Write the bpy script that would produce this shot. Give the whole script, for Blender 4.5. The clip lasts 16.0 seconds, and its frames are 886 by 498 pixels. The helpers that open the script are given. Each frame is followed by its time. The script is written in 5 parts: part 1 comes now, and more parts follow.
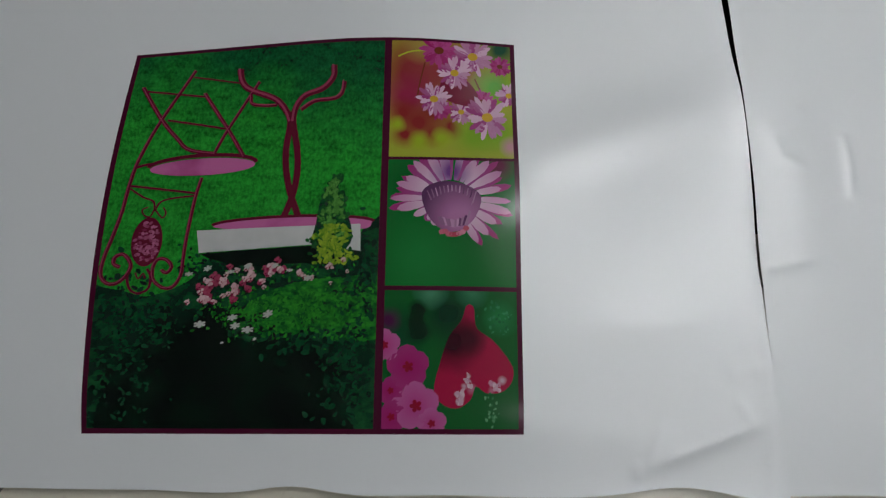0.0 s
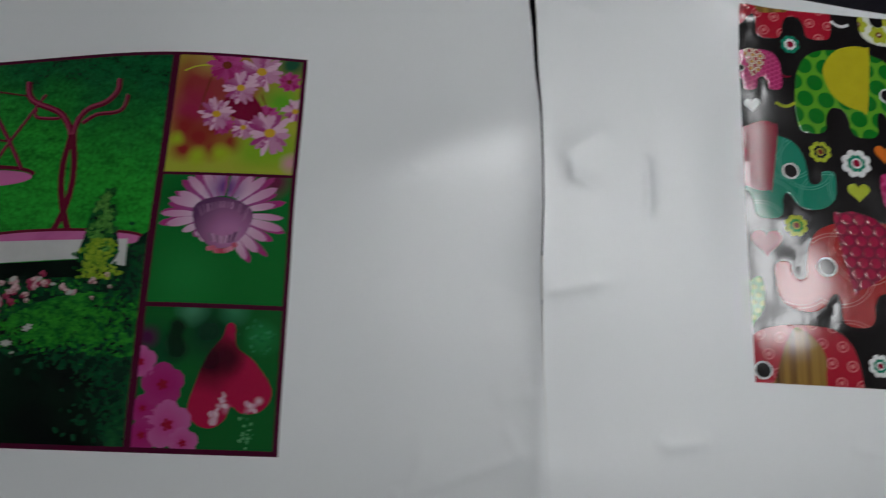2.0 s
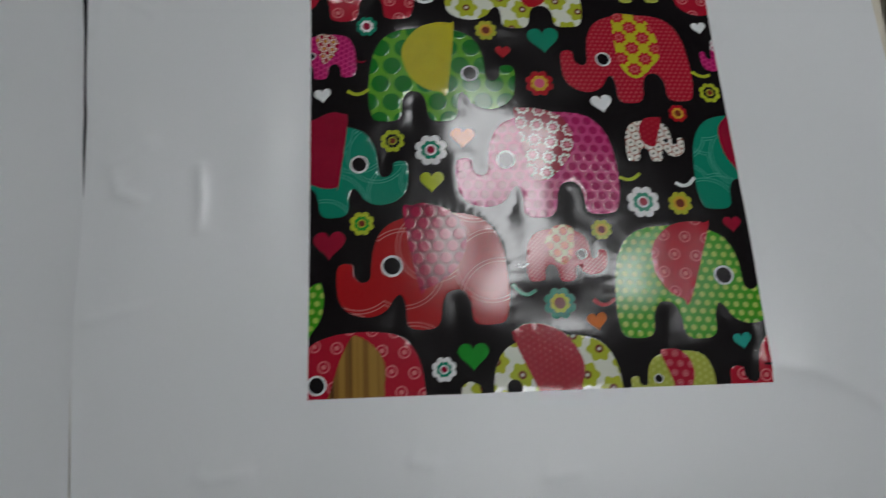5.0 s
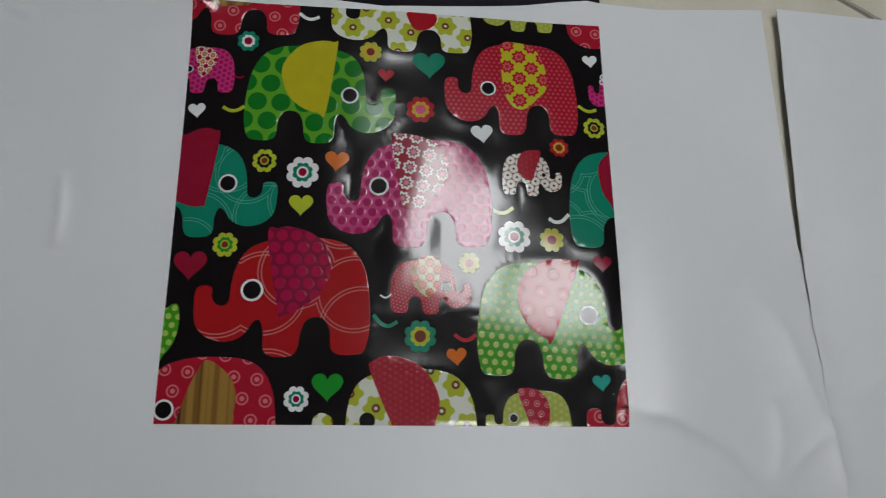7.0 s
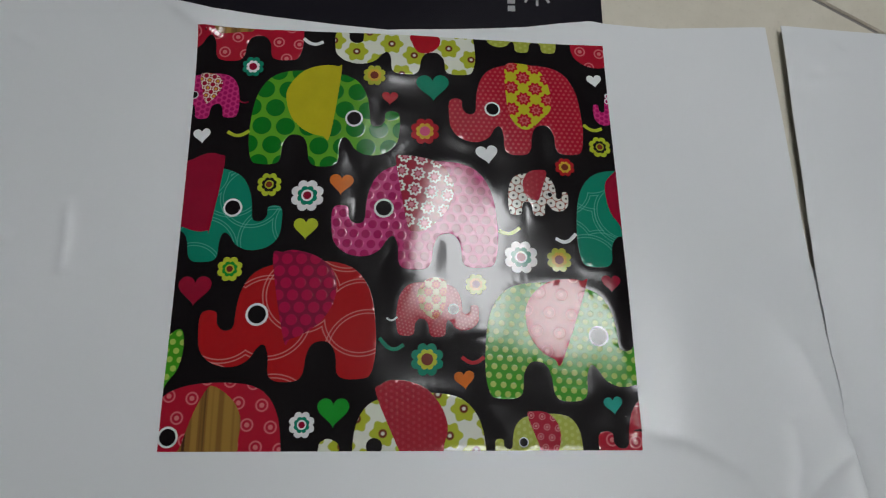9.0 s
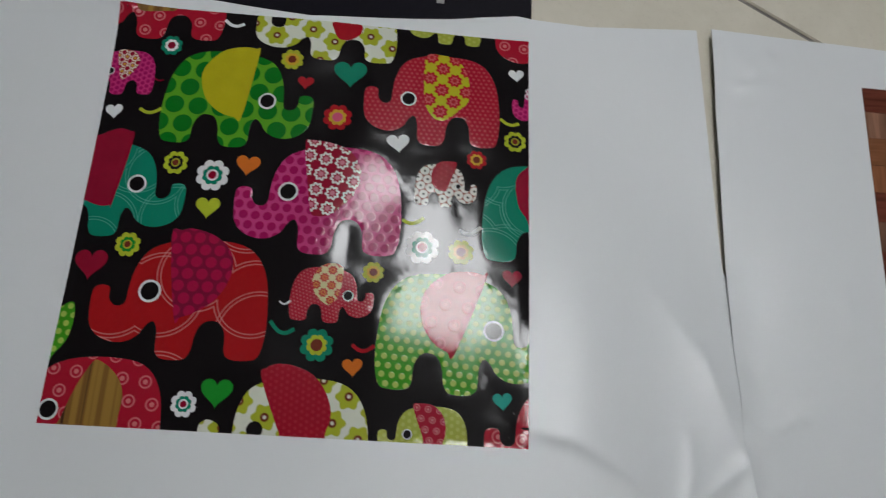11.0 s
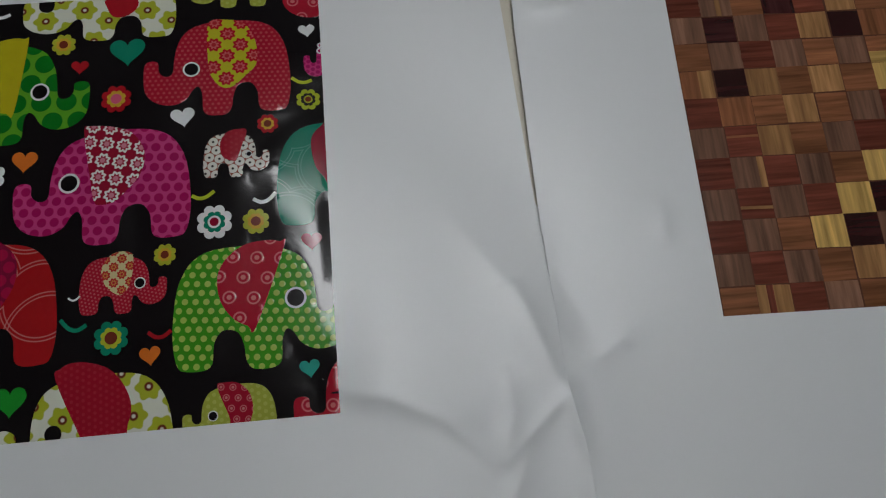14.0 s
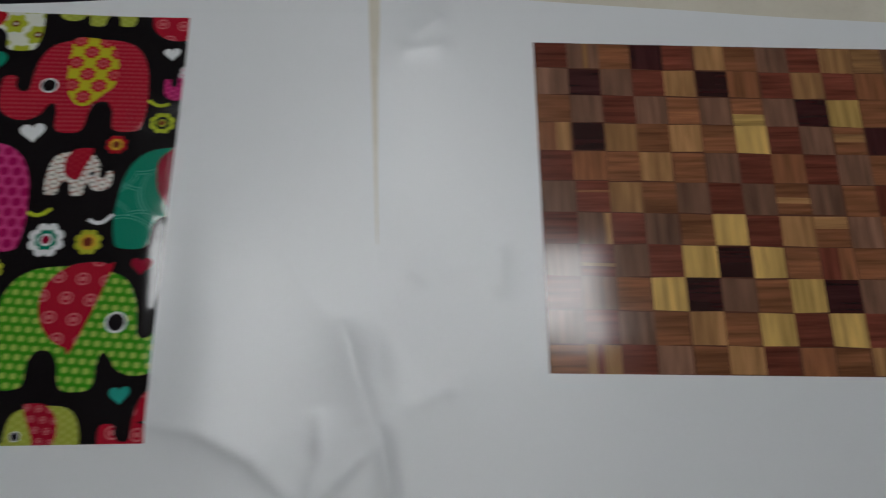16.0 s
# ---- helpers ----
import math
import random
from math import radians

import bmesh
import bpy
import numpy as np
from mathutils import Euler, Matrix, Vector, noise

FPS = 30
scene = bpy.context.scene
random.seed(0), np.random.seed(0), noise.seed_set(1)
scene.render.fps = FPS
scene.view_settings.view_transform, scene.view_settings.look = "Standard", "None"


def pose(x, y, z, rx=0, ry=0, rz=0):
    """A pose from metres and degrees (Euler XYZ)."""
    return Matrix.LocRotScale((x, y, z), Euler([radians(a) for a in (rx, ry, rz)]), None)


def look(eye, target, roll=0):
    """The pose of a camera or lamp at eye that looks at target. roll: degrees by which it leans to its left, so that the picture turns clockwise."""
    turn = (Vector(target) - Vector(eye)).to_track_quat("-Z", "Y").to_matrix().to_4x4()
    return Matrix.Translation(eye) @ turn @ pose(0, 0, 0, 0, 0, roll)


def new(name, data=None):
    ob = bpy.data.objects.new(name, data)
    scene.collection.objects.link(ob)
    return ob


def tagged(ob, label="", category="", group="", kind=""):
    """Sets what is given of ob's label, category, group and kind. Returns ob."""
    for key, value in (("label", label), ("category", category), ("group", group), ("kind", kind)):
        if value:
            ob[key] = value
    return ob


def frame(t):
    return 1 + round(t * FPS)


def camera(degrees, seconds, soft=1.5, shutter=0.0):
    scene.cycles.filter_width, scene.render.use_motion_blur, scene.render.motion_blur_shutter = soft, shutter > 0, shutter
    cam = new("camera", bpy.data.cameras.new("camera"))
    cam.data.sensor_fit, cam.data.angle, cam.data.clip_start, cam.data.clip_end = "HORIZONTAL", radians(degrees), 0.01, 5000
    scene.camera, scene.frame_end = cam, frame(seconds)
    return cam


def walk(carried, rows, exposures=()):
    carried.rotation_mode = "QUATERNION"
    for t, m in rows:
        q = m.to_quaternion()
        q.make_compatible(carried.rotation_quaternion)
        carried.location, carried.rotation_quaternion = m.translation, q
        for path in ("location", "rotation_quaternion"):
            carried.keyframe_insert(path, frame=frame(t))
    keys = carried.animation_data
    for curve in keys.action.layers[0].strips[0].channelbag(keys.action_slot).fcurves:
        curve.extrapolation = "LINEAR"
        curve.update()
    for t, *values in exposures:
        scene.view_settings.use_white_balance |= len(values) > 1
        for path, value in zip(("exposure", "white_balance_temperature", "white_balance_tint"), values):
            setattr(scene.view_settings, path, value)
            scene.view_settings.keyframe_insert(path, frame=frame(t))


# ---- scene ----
cam = camera(65.8, 16.0, soft=1.15, shutter=0.6)
PATH = [
    (0, (-0.071, 0.099, 0.673), (0.036, 0.554, -1.272), 15.0),
    (0.5, (-0.041, 0.109, 0.668), (0.041, 0.575, -1.275), 12.3),
    (1, (0.02, 0.11, 0.666), (0.066, 0.57, -1.28), 8.1),
    (1.5, (0.086, 0.114, 0.667), (0.109, 0.566, -1.281), 5.5),
    (2, (0.182, 0.12, 0.673), (0.205, 0.6, -1.268), 5.9),
    (2.5, (0.256, 0.129, 0.674), (0.263, 0.618, -1.265), 5.0),
    (3, (0.333, 0.131, 0.67), (0.332, 0.623, -1.269), 3.6),
    (3.5, (0.394, 0.134, 0.662), (0.396, 0.626, -1.276), 3.3),
    (4, (0.454, 0.146, 0.653), (0.464, 0.609, -1.292), 2.7),
    (4.5, (0.54, 0.14, 0.638), (0.547, 0.602, -1.308), -0.2),
    (5, (0.614, 0.156, 0.631), (0.652, 0.615, -1.315), 2.5),
    (5.2, (0.638, 0.166, 0.629), (0.68, 0.625, -1.318), 2.6),
    (7.3, (0.742, 0.187, 0.630), (0.829, 0.632, -1.318), 11.8),
    (7.5, (0.752, 0.182, 0.631), (0.800, 0.646, -1.313), 6.1),
    (8, (0.712, 0.186, 0.636), (0.826, 0.643, -1.308), 12.9),
    (8.2, (0.712, 0.182, 0.632), (0.812, 0.652, -1.310), 10.5),
    (10.3, (0.795, 0.187, 0.617), (0.811, 0.735, -1.306), 5.2),
    (10.5, (0.805, 0.183, 0.615), (0.815, 0.734, -1.308), 4.7),
    (11, (0.835, 0.168, 0.611), (0.845, 0.721, -1.311), 4.0),
    (11.5, (0.881, 0.149, 0.608), (0.889, 0.69, -1.317), 2.2),
    (12, (0.935, 0.136, 0.6), (0.958, 0.66, -1.33), 1.1),
    (12.5, (0.988, 0.142, 0.596), (1.029, 0.639, -1.341), 0.3),
    (13, (0.998, 0.147, 0.591), (1.067, 0.637, -1.347), 1.3),
    (13.5, (0.998, 0.15, 0.582), (1.063, 0.638, -1.357), 1.2),
    (14, (1.002, 0.154, 0.584), (1.05, 0.642, -1.355), 0.3),
    (14.5, (0.998, 0.157, 0.589), (1.039, 0.639, -1.351), 0.6),
    (15, (1.009, 0.151, 0.597), (1.043, 0.649, -1.339), 1.6),
    (15.5, (1.057, 0.162, 0.599), (1.08, 0.684, -1.331), 1.7),
    (16, (1.159, 0.167, 0.583), (1.18, 0.705, -1.343), 1.2),
]
walk(cam, [(t, look(eye, target, roll)) for t, eye, target, roll in PATH],
     [(0, 0.18), (1.5, 0.10), (2.5, -0.38), (3.5, -0.54), (5, -0.36), (8, -0.19), (11, -0.13), (12.5, -0.32), (14.5, -0.62), (16, -0.55)])

# ---- world and light: two ceiling panels and an added fill panel in a closed, pale room ----
world = bpy.data.worlds.new("world")
world.use_nodes = True
world.node_tree.nodes["Background"].inputs[0].default_value = (0.6, 0.7, 0.8, 1)
world.node_tree.nodes["Background"].inputs[1].default_value = 0.05
scene.world = world
# The third panel is an added fill that brightens the sheets' near edge.
LAMPS, LAMP_POWER = ((1.00, 1.22, 2.58, 0.58, 1.10), (1.67, 0.80, 2.58, 0.50, 0.46), (1.15, -0.58, 2.58, 0.62, 0.52)), 12.3


# ---- materials ----
def nodes_of(name):
    m = bpy.data.materials.new(name)
    m.use_nodes = True
    return m, m.node_tree, m.node_tree.nodes["Principled BSDF"]


def add(nt, kind, **values):
    n = nt.nodes.new(kind)
    for key, v in values.items():
        if key in n.inputs:
            n.inputs[key].default_value = v
    return n


def rgba(c):
    return (c[0], c[1], c[2], 1)


def mix(nt, fac, a, b):
    """A colour mix; each of fac, a and b is a socket or a value."""
    n = nt.nodes.new("ShaderNodeMix")
    n.data_type = "RGBA"
    for socket, v in ((n.inputs[0], fac), (n.inputs[6], a), (n.inputs[7], b)):
        if isinstance(v, bpy.types.NodeSocket):
            nt.links.new(v, socket)
        elif isinstance(v, (int, float)):
            socket.default_value = v
        else:
            socket.default_value = rgba(v)
    return n.outputs[2]


def step(nt, value, lo, hi):
    n = nt.nodes.new("ShaderNodeMapRange")
    n.inputs[1].default_value, n.inputs[2].default_value = lo, hi
    nt.links.new(value, n.inputs[0])
    return n.outputs[0]


def math_node(nt, op, a, b=0.0):
    n = nt.nodes.new("ShaderNodeMath")
    n.operation = op
    for k, v in enumerate((a, b)):
        if isinstance(v, bpy.types.NodeSocket):
            nt.links.new(v, n.inputs[k])
        else:
            n.inputs[k].default_value = v
    return n.outputs[0]


def place(nt, scale=(1, 1, 1), turn=0.0):
    co = nt.nodes.new("ShaderNodeTexCoord")
    mp = nt.nodes.new("ShaderNodeMapping")
    mp.inputs["Scale"].default_value = scale
    mp.inputs["Rotation"].default_value = (0, 0, turn)
    nt.links.new(co.outputs["Object"], mp.inputs["Vector"])
    return mp.outputs[0]


def noise_of(nt, vec, scale, detail=3.0, rough=0.5):
    n = add(nt, "ShaderNodeTexNoise", Scale=scale, Detail=detail, Roughness=rough)
    nt.links.new(vec, n.inputs["Vector"])
    return n.outputs["Fac"]


def laminate(nt, bsdf, rough=0.135, pressed=None, gloss=0.68, low=0.03, span=13.0):
    """The gloss of the vinyl: slightly uneven roughness, orange peel and soft dents."""
    vec = place(nt)
    fine = noise_of(nt, vec, 420.0, 2.0)
    dents = noise_of(nt, vec, span, 0.5)
    h = math_node(nt, "ADD", math_node(nt, "MULTIPLY", fine, 0.012), math_node(nt, "MULTIPLY", dents, 30.0 / span))
    if pressed:
        h = math_node(nt, "ADD", h, math_node(nt, "MULTIPLY", pressed, 0.12))
    b = add(nt, "ShaderNodeBump", Strength=0.14, Distance=0.004)
    nt.links.new(h, b.inputs["Height"])
    nt.links.new(b.outputs[0], bsdf.inputs["Normal"])
    r = nt.nodes.new("ShaderNodeMapRange")
    r.inputs[3].default_value, r.inputs[4].default_value = rough - low, rough + 0.05
    nt.links.new(noise_of(nt, vec, 9.0), r.inputs[0])
    nt.links.new(r.outputs[0], bsdf.inputs["Roughness"])
    bsdf.inputs["Specular IOR Level"].default_value = gloss


def ink(name, colour, vary=0.12):
    """A plain printed colour with the faint unevenness of a large-format print."""
    m, nt, bsdf = nodes_of(name)
    c = mix(nt, noise_of(nt, place(nt), 60.0), [v * (1 - vary) for v in colour], [v * (1 + vary) for v in colour])
    nt.links.new(c, bsdf.inputs["Base Color"])
    laminate(nt, bsdf)
    return m


def staggered(nt, vec, pitch):
    """The distance, in pitches, from the nearest point of a grid whose rows are set half a pitch apart."""
    near = None
    for off in (0.0, 0.5):
        cell = None
        for op, values in (("MULTIPLY_ADD", ((1 / pitch, 1 / (1.732 * pitch), 0), (off, off, 0))), ("FRACTION", ()), ("SUBTRACT", ((0.5, 0.5, 0),)), ("MULTIPLY", ((1, 1.732, 0),)), ("LENGTH", ())):
            n = nt.nodes.new("ShaderNodeVectorMath")
            n.operation = op
            nt.links.new(vec if cell is None else cell.outputs[0], n.inputs[0])
            for k, value in enumerate(values):
                n.inputs[k + 1].default_value = value
            cell = n
        far = cell.outputs["Value"]
        near = far if near is None else math_node(nt, "MINIMUM", near, far)
    return near


def spots(name, base, dot, pitch, radius, ring=None, heart=None, turn=0.5, soft=0.06, rim=0.72, eye=0.38, petals=0):
    """Printed spots in an even grid; ring: the colour of a rim, heart: of the middle; petals: scallops round each."""
    m, nt, bsdf = nodes_of(name)
    vec = place(nt, (1, 1, 1), turn)
    if petals:
        v = add(nt, "ShaderNodeTexVoronoi", Scale=1.0 / pitch, Randomness=0.0)
        v.voronoi_dimensions = "2D"
        nt.links.new(vec, v.inputs["Vector"])
        plain = v.outputs["Distance"]
        off = add(nt, "ShaderNodeVectorMath")
        off.operation = "SUBTRACT"
        nt.links.new(vec, off.inputs[0])
        nt.links.new(v.outputs["Position"], off.inputs[1])
        xyz = add(nt, "ShaderNodeSeparateXYZ")
        nt.links.new(off.outputs[0], xyz.inputs[0])
        around = math_node(nt, "COSINE", math_node(nt, "MULTIPLY", math_node(nt, "ARCTAN2", xyz.outputs[1], xyz.outputs[0]), float(petals)))
        d = math_node(nt, "ADD", plain, math_node(nt, "MULTIPLY", around, 0.13 * radius))
    else:
        plain = d = staggered(nt, vec, pitch)
    inner = plain if rim < 0.5 else d
    mask = step(nt, d, radius + soft, radius)
    c = mix(nt, mask, base, dot)
    if ring:
        c = mix(nt, step(nt, inner, radius * rim + soft, radius * rim), c, ring)
    if heart:
        c = mix(nt, step(nt, plain, radius * eye + soft, radius * eye), c, heart)
    nt.links.new(c, bsdf.inputs["Base Color"])
    laminate(nt, bsdf, pressed=mask)
    return m


def stitched(name, base, line, pitch=0.062):
    """A plain colour with large thin double circles printed over it."""
    m, nt, bsdf = nodes_of(name)
    c = base
    for k, shift in enumerate((0.0, 0.55)):
        v = add(nt, "ShaderNodeTexVoronoi", Scale=1.0 / pitch, Randomness=0.75)
        v.voronoi_dimensions = "2D"
        nt.links.new(place(nt, (1, 1, 1), 0.4 + shift), v.inputs["Vector"])
        for r in (0.40, 0.44):
            gap = math_node(nt, "ABSOLUTE", math_node(nt, "SUBTRACT", v.outputs["Distance"], r + 0.04 * k))
            c = mix(nt, math_node(nt, "MULTIPLY", step(nt, gap, 0.010, 0.002), 0.42), c, line)
    nt.links.new(c, bsdf.inputs["Base Color"])
    laminate(nt, bsdf)
    return m


def striped(name, a, b, dark, pitch=0.012):
    m, nt, bsdf = nodes_of(name)
    w = add(nt, "ShaderNodeTexNoise", Scale=1.0, Detail=1.0)
    nt.links.new(place(nt, (1.6 / pitch, 0.5, 1)), w.inputs["Vector"])
    c = mix(nt, step(nt, w.outputs["Fac"], 0.46, 0.54), a, b)
    c = mix(nt, step(nt, w.outputs["Fac"], 0.60, 0.64), c, dark)
    nt.links.new(c, bsdf.inputs["Base Color"])
    laminate(nt, bsdf)
    return m


def mottled(name, colours, scale, stretch=(1, 1, 1), sharp=0.10, detail=4.0):
    """A printed photograph's soft blotches, from dark to light."""
    m, nt, bsdf = nodes_of(name)
    f = noise_of(nt, place(nt, stretch), scale, detail, 0.6)
    c = colours[0]
    for k, colour in enumerate(colours[1:]):
        at = 0.42 + 0.16 * k / max(1, len(colours) - 2)
        c = mix(nt, step(nt, f, at - sharp, at + sharp), c, colour)
    nt.links.new(c, bsdf.inputs["Base Color"])
    laminate(nt, bsdf)
    return m


def faded(name, low, high, start, way, grain=None):
    """A printed colour that runs from low to high along a direction on the plan, with fine grain."""
    m, nt, bsdf = nodes_of(name)
    co = nt.nodes.new("ShaderNodeTexCoord")
    dot = nt.nodes.new("ShaderNodeVectorMath")
    dot.operation = "DOT_PRODUCT"
    dot.inputs[1].default_value = (way[0], way[1], 0)
    nt.links.new(co.outputs["Object"], dot.inputs[0])
    along = math_node(nt, "SUBTRACT", dot.outputs["Value"], start[0] * way[0] + start[1] * way[1])
    length = way[0] ** 2 + way[1] ** 2
    if grain:
        along = math_node(nt, "ADD", along, math_node(nt, "MULTIPLY", math_node(nt, "SUBTRACT", noise_of(nt, place(nt), 18.0), 0.5), length * 1.2))
    c = mix(nt, step(nt, along, 0.0, length), low, high)
    if grain:
        g = noise_of(nt, place(nt, (1, 0.7, 1)), grain, 5.0, 0.65)
        tufts = noise_of(nt, place(nt, (1, 2.4, 1)), 42.0, 4.0, 0.6)
        g = math_node(nt, "ADD", math_node(nt, "MULTIPLY", g, 0.6), math_node(nt, "MULTIPLY", tufts, 0.4))
        tone = nt.nodes.new("ShaderNodeHueSaturation")
        span = nt.nodes.new("ShaderNodeMapRange")
        for k, v in ((1, 0.36), (2, 0.64), (3, 0.42), (4, 1.62)):
            span.inputs[k].default_value = v
        nt.links.new(g, span.inputs[0])
        nt.links.new(span.outputs[0], tone.inputs["Value"])
        nt.links.new(c, tone.inputs["Color"])
        c = tone.outputs[0]
    nt.links.new(c, bsdf.inputs["Base Color"])
    laminate(nt, bsdf)
    return m


def painted(name, base, blobs, field):
    """A soft printed photograph: round patches (x, y, radius in centimetres on the field, colour) that melt into the ground."""
    m, nt, bsdf = nodes_of(name)
    vec = place(nt)
    warp = add(nt, "ShaderNodeTexNoise", Scale=45.0, Detail=2.0)
    nt.links.new(vec, warp.inputs["Vector"])
    shift = nt.nodes.new("ShaderNodeVectorMath")
    shift.operation = "MULTIPLY_ADD"
    shift.inputs[1].default_value = (0.008, 0.008, 0.0)
    nt.links.new(warp.outputs["Color"], shift.inputs[0])
    nt.links.new(vec, shift.inputs[2])
    flat = nt.nodes.new("ShaderNodeVectorMath")
    flat.operation = "MULTIPLY"
    flat.inputs[1].default_value = (1, 1, 0)
    nt.links.new(shift.outputs[0], flat.inputs[0])
    c = base
    for x, y, r, colour in blobs:
        wx, wy, _ = field.spot(x, y, 0)
        far = nt.nodes.new("ShaderNodeVectorMath")
        far.operation = "DISTANCE"
        far.inputs[1].default_value = (wx + 0.004, wy + 0.004, 0)
        nt.links.new(flat.outputs[0], far.inputs[0])
        c = mix(nt, step(nt, far.outputs["Value"], r * 0.0150, r * 0.0030), c, colour)
    nt.links.new(c, bsdf.inputs["Base Color"])
    laminate(nt, bsdf)
    return m


def leafy(name, dark, light):
    """Printed leaves: every small island takes a green of its own."""
    m, nt, bsdf = nodes_of(name)
    g = nt.nodes.new("ShaderNodeNewGeometry")
    c = mix(nt, g.outputs["Random Per Island"], dark, light)
    nt.links.new(c, bsdf.inputs["Base Color"])
    laminate(nt, bsdf)
    return m


def wood(name, colour, across):
    """Printed wood grain that runs along y, or along x where across is set."""
    m, nt, bsdf = nodes_of(name)
    info = nt.nodes.new("ShaderNodeObjectInfo")
    co = nt.nodes.new("ShaderNodeTexCoord")
    mp = nt.nodes.new("ShaderNodeMapping")
    mp.inputs["Scale"].default_value = (12, 190, 1) if across else (190, 12, 1)
    shift = nt.nodes.new("ShaderNodeCombineXYZ")
    for k in range(2):
        nt.links.new(math_node(nt, "MULTIPLY", info.outputs["Random"], 90.0 + 37 * k), shift.inputs[k])
    nt.links.new(shift.outputs[0], mp.inputs["Location"])
    nt.links.new(co.outputs["Object"], mp.inputs["Vector"])
    f = noise_of(nt, mp.outputs[0], 1.0, 4.0, 0.55)
    c = mix(nt, step(nt, f, 0.30, 0.72), [v * 0.55 for v in colour], [min(1, v * 1.42) for v in colour])
    bands = add(nt, "ShaderNodeTexNoise", Scale=0.22, Detail=0.0)
    nt.links.new(mp.outputs[0], bands.inputs["Vector"])
    c = mix(nt, math_node(nt, "MULTIPLY", step(nt, bands.outputs["Fac"], 0.50, 0.62), 0.35), c, [v * 0.5 for v in colour])
    tone = nt.nodes.new("ShaderNodeHueSaturation")
    nt.links.new(c, tone.inputs["Color"])
    span = nt.nodes.new("ShaderNodeMapRange")
    span.inputs[3].default_value, span.inputs[4].default_value = 0.8, 1.2
    nt.links.new(info.outputs["Random"], span.inputs[0])
    nt.links.new(span.outputs[0], tone.inputs["Value"])
    nt.links.new(tone.outputs[0], bsdf.inputs["Base Color"])
    laminate(nt, bsdf)
    return m


def plaster(name, colour):
    m, nt, bsdf = nodes_of(name)
    vec = place(nt)
    c = mix(nt, noise_of(nt, vec, 1.7), [v * 0.93 for v in colour], colour)
    nt.links.new(c, bsdf.inputs["Base Color"])
    b = add(nt, "ShaderNodeBump", Strength=0.15, Distance=0.002)
    nt.links.new(noise_of(nt, vec, 90.0), b.inputs["Height"])
    nt.links.new(b.outputs[0], bsdf.inputs["Normal"])
    bsdf.inputs["Roughness"].default_value = 0.8
    return m


def vinyl_material():
    m, nt, bsdf = nodes_of("white_vinyl")
    c = mix(nt, noise_of(nt, place(nt), 5.0), (0.715, 0.735, 0.748), (0.73, 0.75, 0.763))
    nt.links.new(c, bsdf.inputs["Base Color"])
    laminate(nt, bsdf, 0.36, gloss=0.78, low=0.005, span=26.0)
    bsdf.inputs["Coat Weight"].default_value = 0.50
    bsdf.inputs["Coat Roughness"].default_value = 0.42
    nt.links.new(bsdf.inputs["Normal"].links[0].from_socket, bsdf.inputs["Coat Normal"])
    return m


def tile_material():
    m, nt, bsdf = nodes_of("cream_tile")
    vec = place(nt)
    c = mix(nt, step(nt, noise_of(nt, vec, 14.0, 5.0, 0.65), 0.3, 0.7), (0.60, 0.56, 0.46), (0.68, 0.64, 0.54))
    c = mix(nt, math_node(nt, "MULTIPLY", step(nt, noise_of(nt, vec, 220.0, 2.0), 0.6, 0.7), 0.25), c, (0.50, 0.46, 0.38))
    nt.links.new(c, bsdf.inputs["Base Color"])
    bsdf.inputs["Roughness"].default_value = 0.35
    return m


VINYL, TILE = vinyl_material(), tile_material()
GROUT = plaster("grey_grout", (0.22, 0.20, 0.18))
WALL = plaster("pale_wall", (0.28, 0.29, 0.29))
CEILING = plaster("grey_ceiling", (0.24, 0.24, 0.24))
GLOW, _nt, _b = nodes_of("lamp_diffuser")
_b.inputs["Base Color"].default_value = (0.9, 0.9, 0.9, 1)
_b.inputs["Emission Color"].default_value = (0.97, 0.985, 1.008, 1)
_b.inputs["Emission Strength"].default_value = LAMP_POWER
METAL, _nt, _b = nodes_of("lamp_frame")
_b.inputs["Base Color"].default_value = (0.8, 0.8, 0.8, 1)
_b.inputs["Roughness"].default_value = 0.4

BLACK, WHITE = ink("black_ink", (0.006, 0.0045, 0.0055)), ink("white_ink", (0.72, 0.74, 0.74), 0.03)
RED, CRIMSON = ink("red_ink", (0.36, 0.010, 0.018)), ink("crimson_ink", (0.26, 0.007, 0.028))
TEAL, DARKTEAL = ink("teal_ink", (0.006, 0.20, 0.12)), ink("light_teal_ink", (0.02, 0.30, 0.24))
YELLOW, OLIVE = ink("yellow_ink", (0.46, 0.41, 0.012)), ink("olive_ink", (0.38, 0.40, 0.03))
LIME, GREEN = ink("lime_ink", (0.40, 0.47, 0.03)), ink("green_ink", (0.012, 0.25, 0.025))
ORANGE, PINK = ink("orange_ink", (0.60, 0.15, 0.02)), ink("pink_ink", (0.62, 0.10, 0.20))
BROWN, GOLD = ink("brown_ink", (0.16, 0.03, 0.015)), ink("gold_ink", (0.55, 0.33, 0.03))

# ---- the relief of the rolled-out sheets ----
FLOOR_Z = -0.020


def gauss(x, y, cx, cy, rx, ry):
    return math.exp(-((x - cx) / rx) ** 2 - ((y - cy) / ry) ** 2)


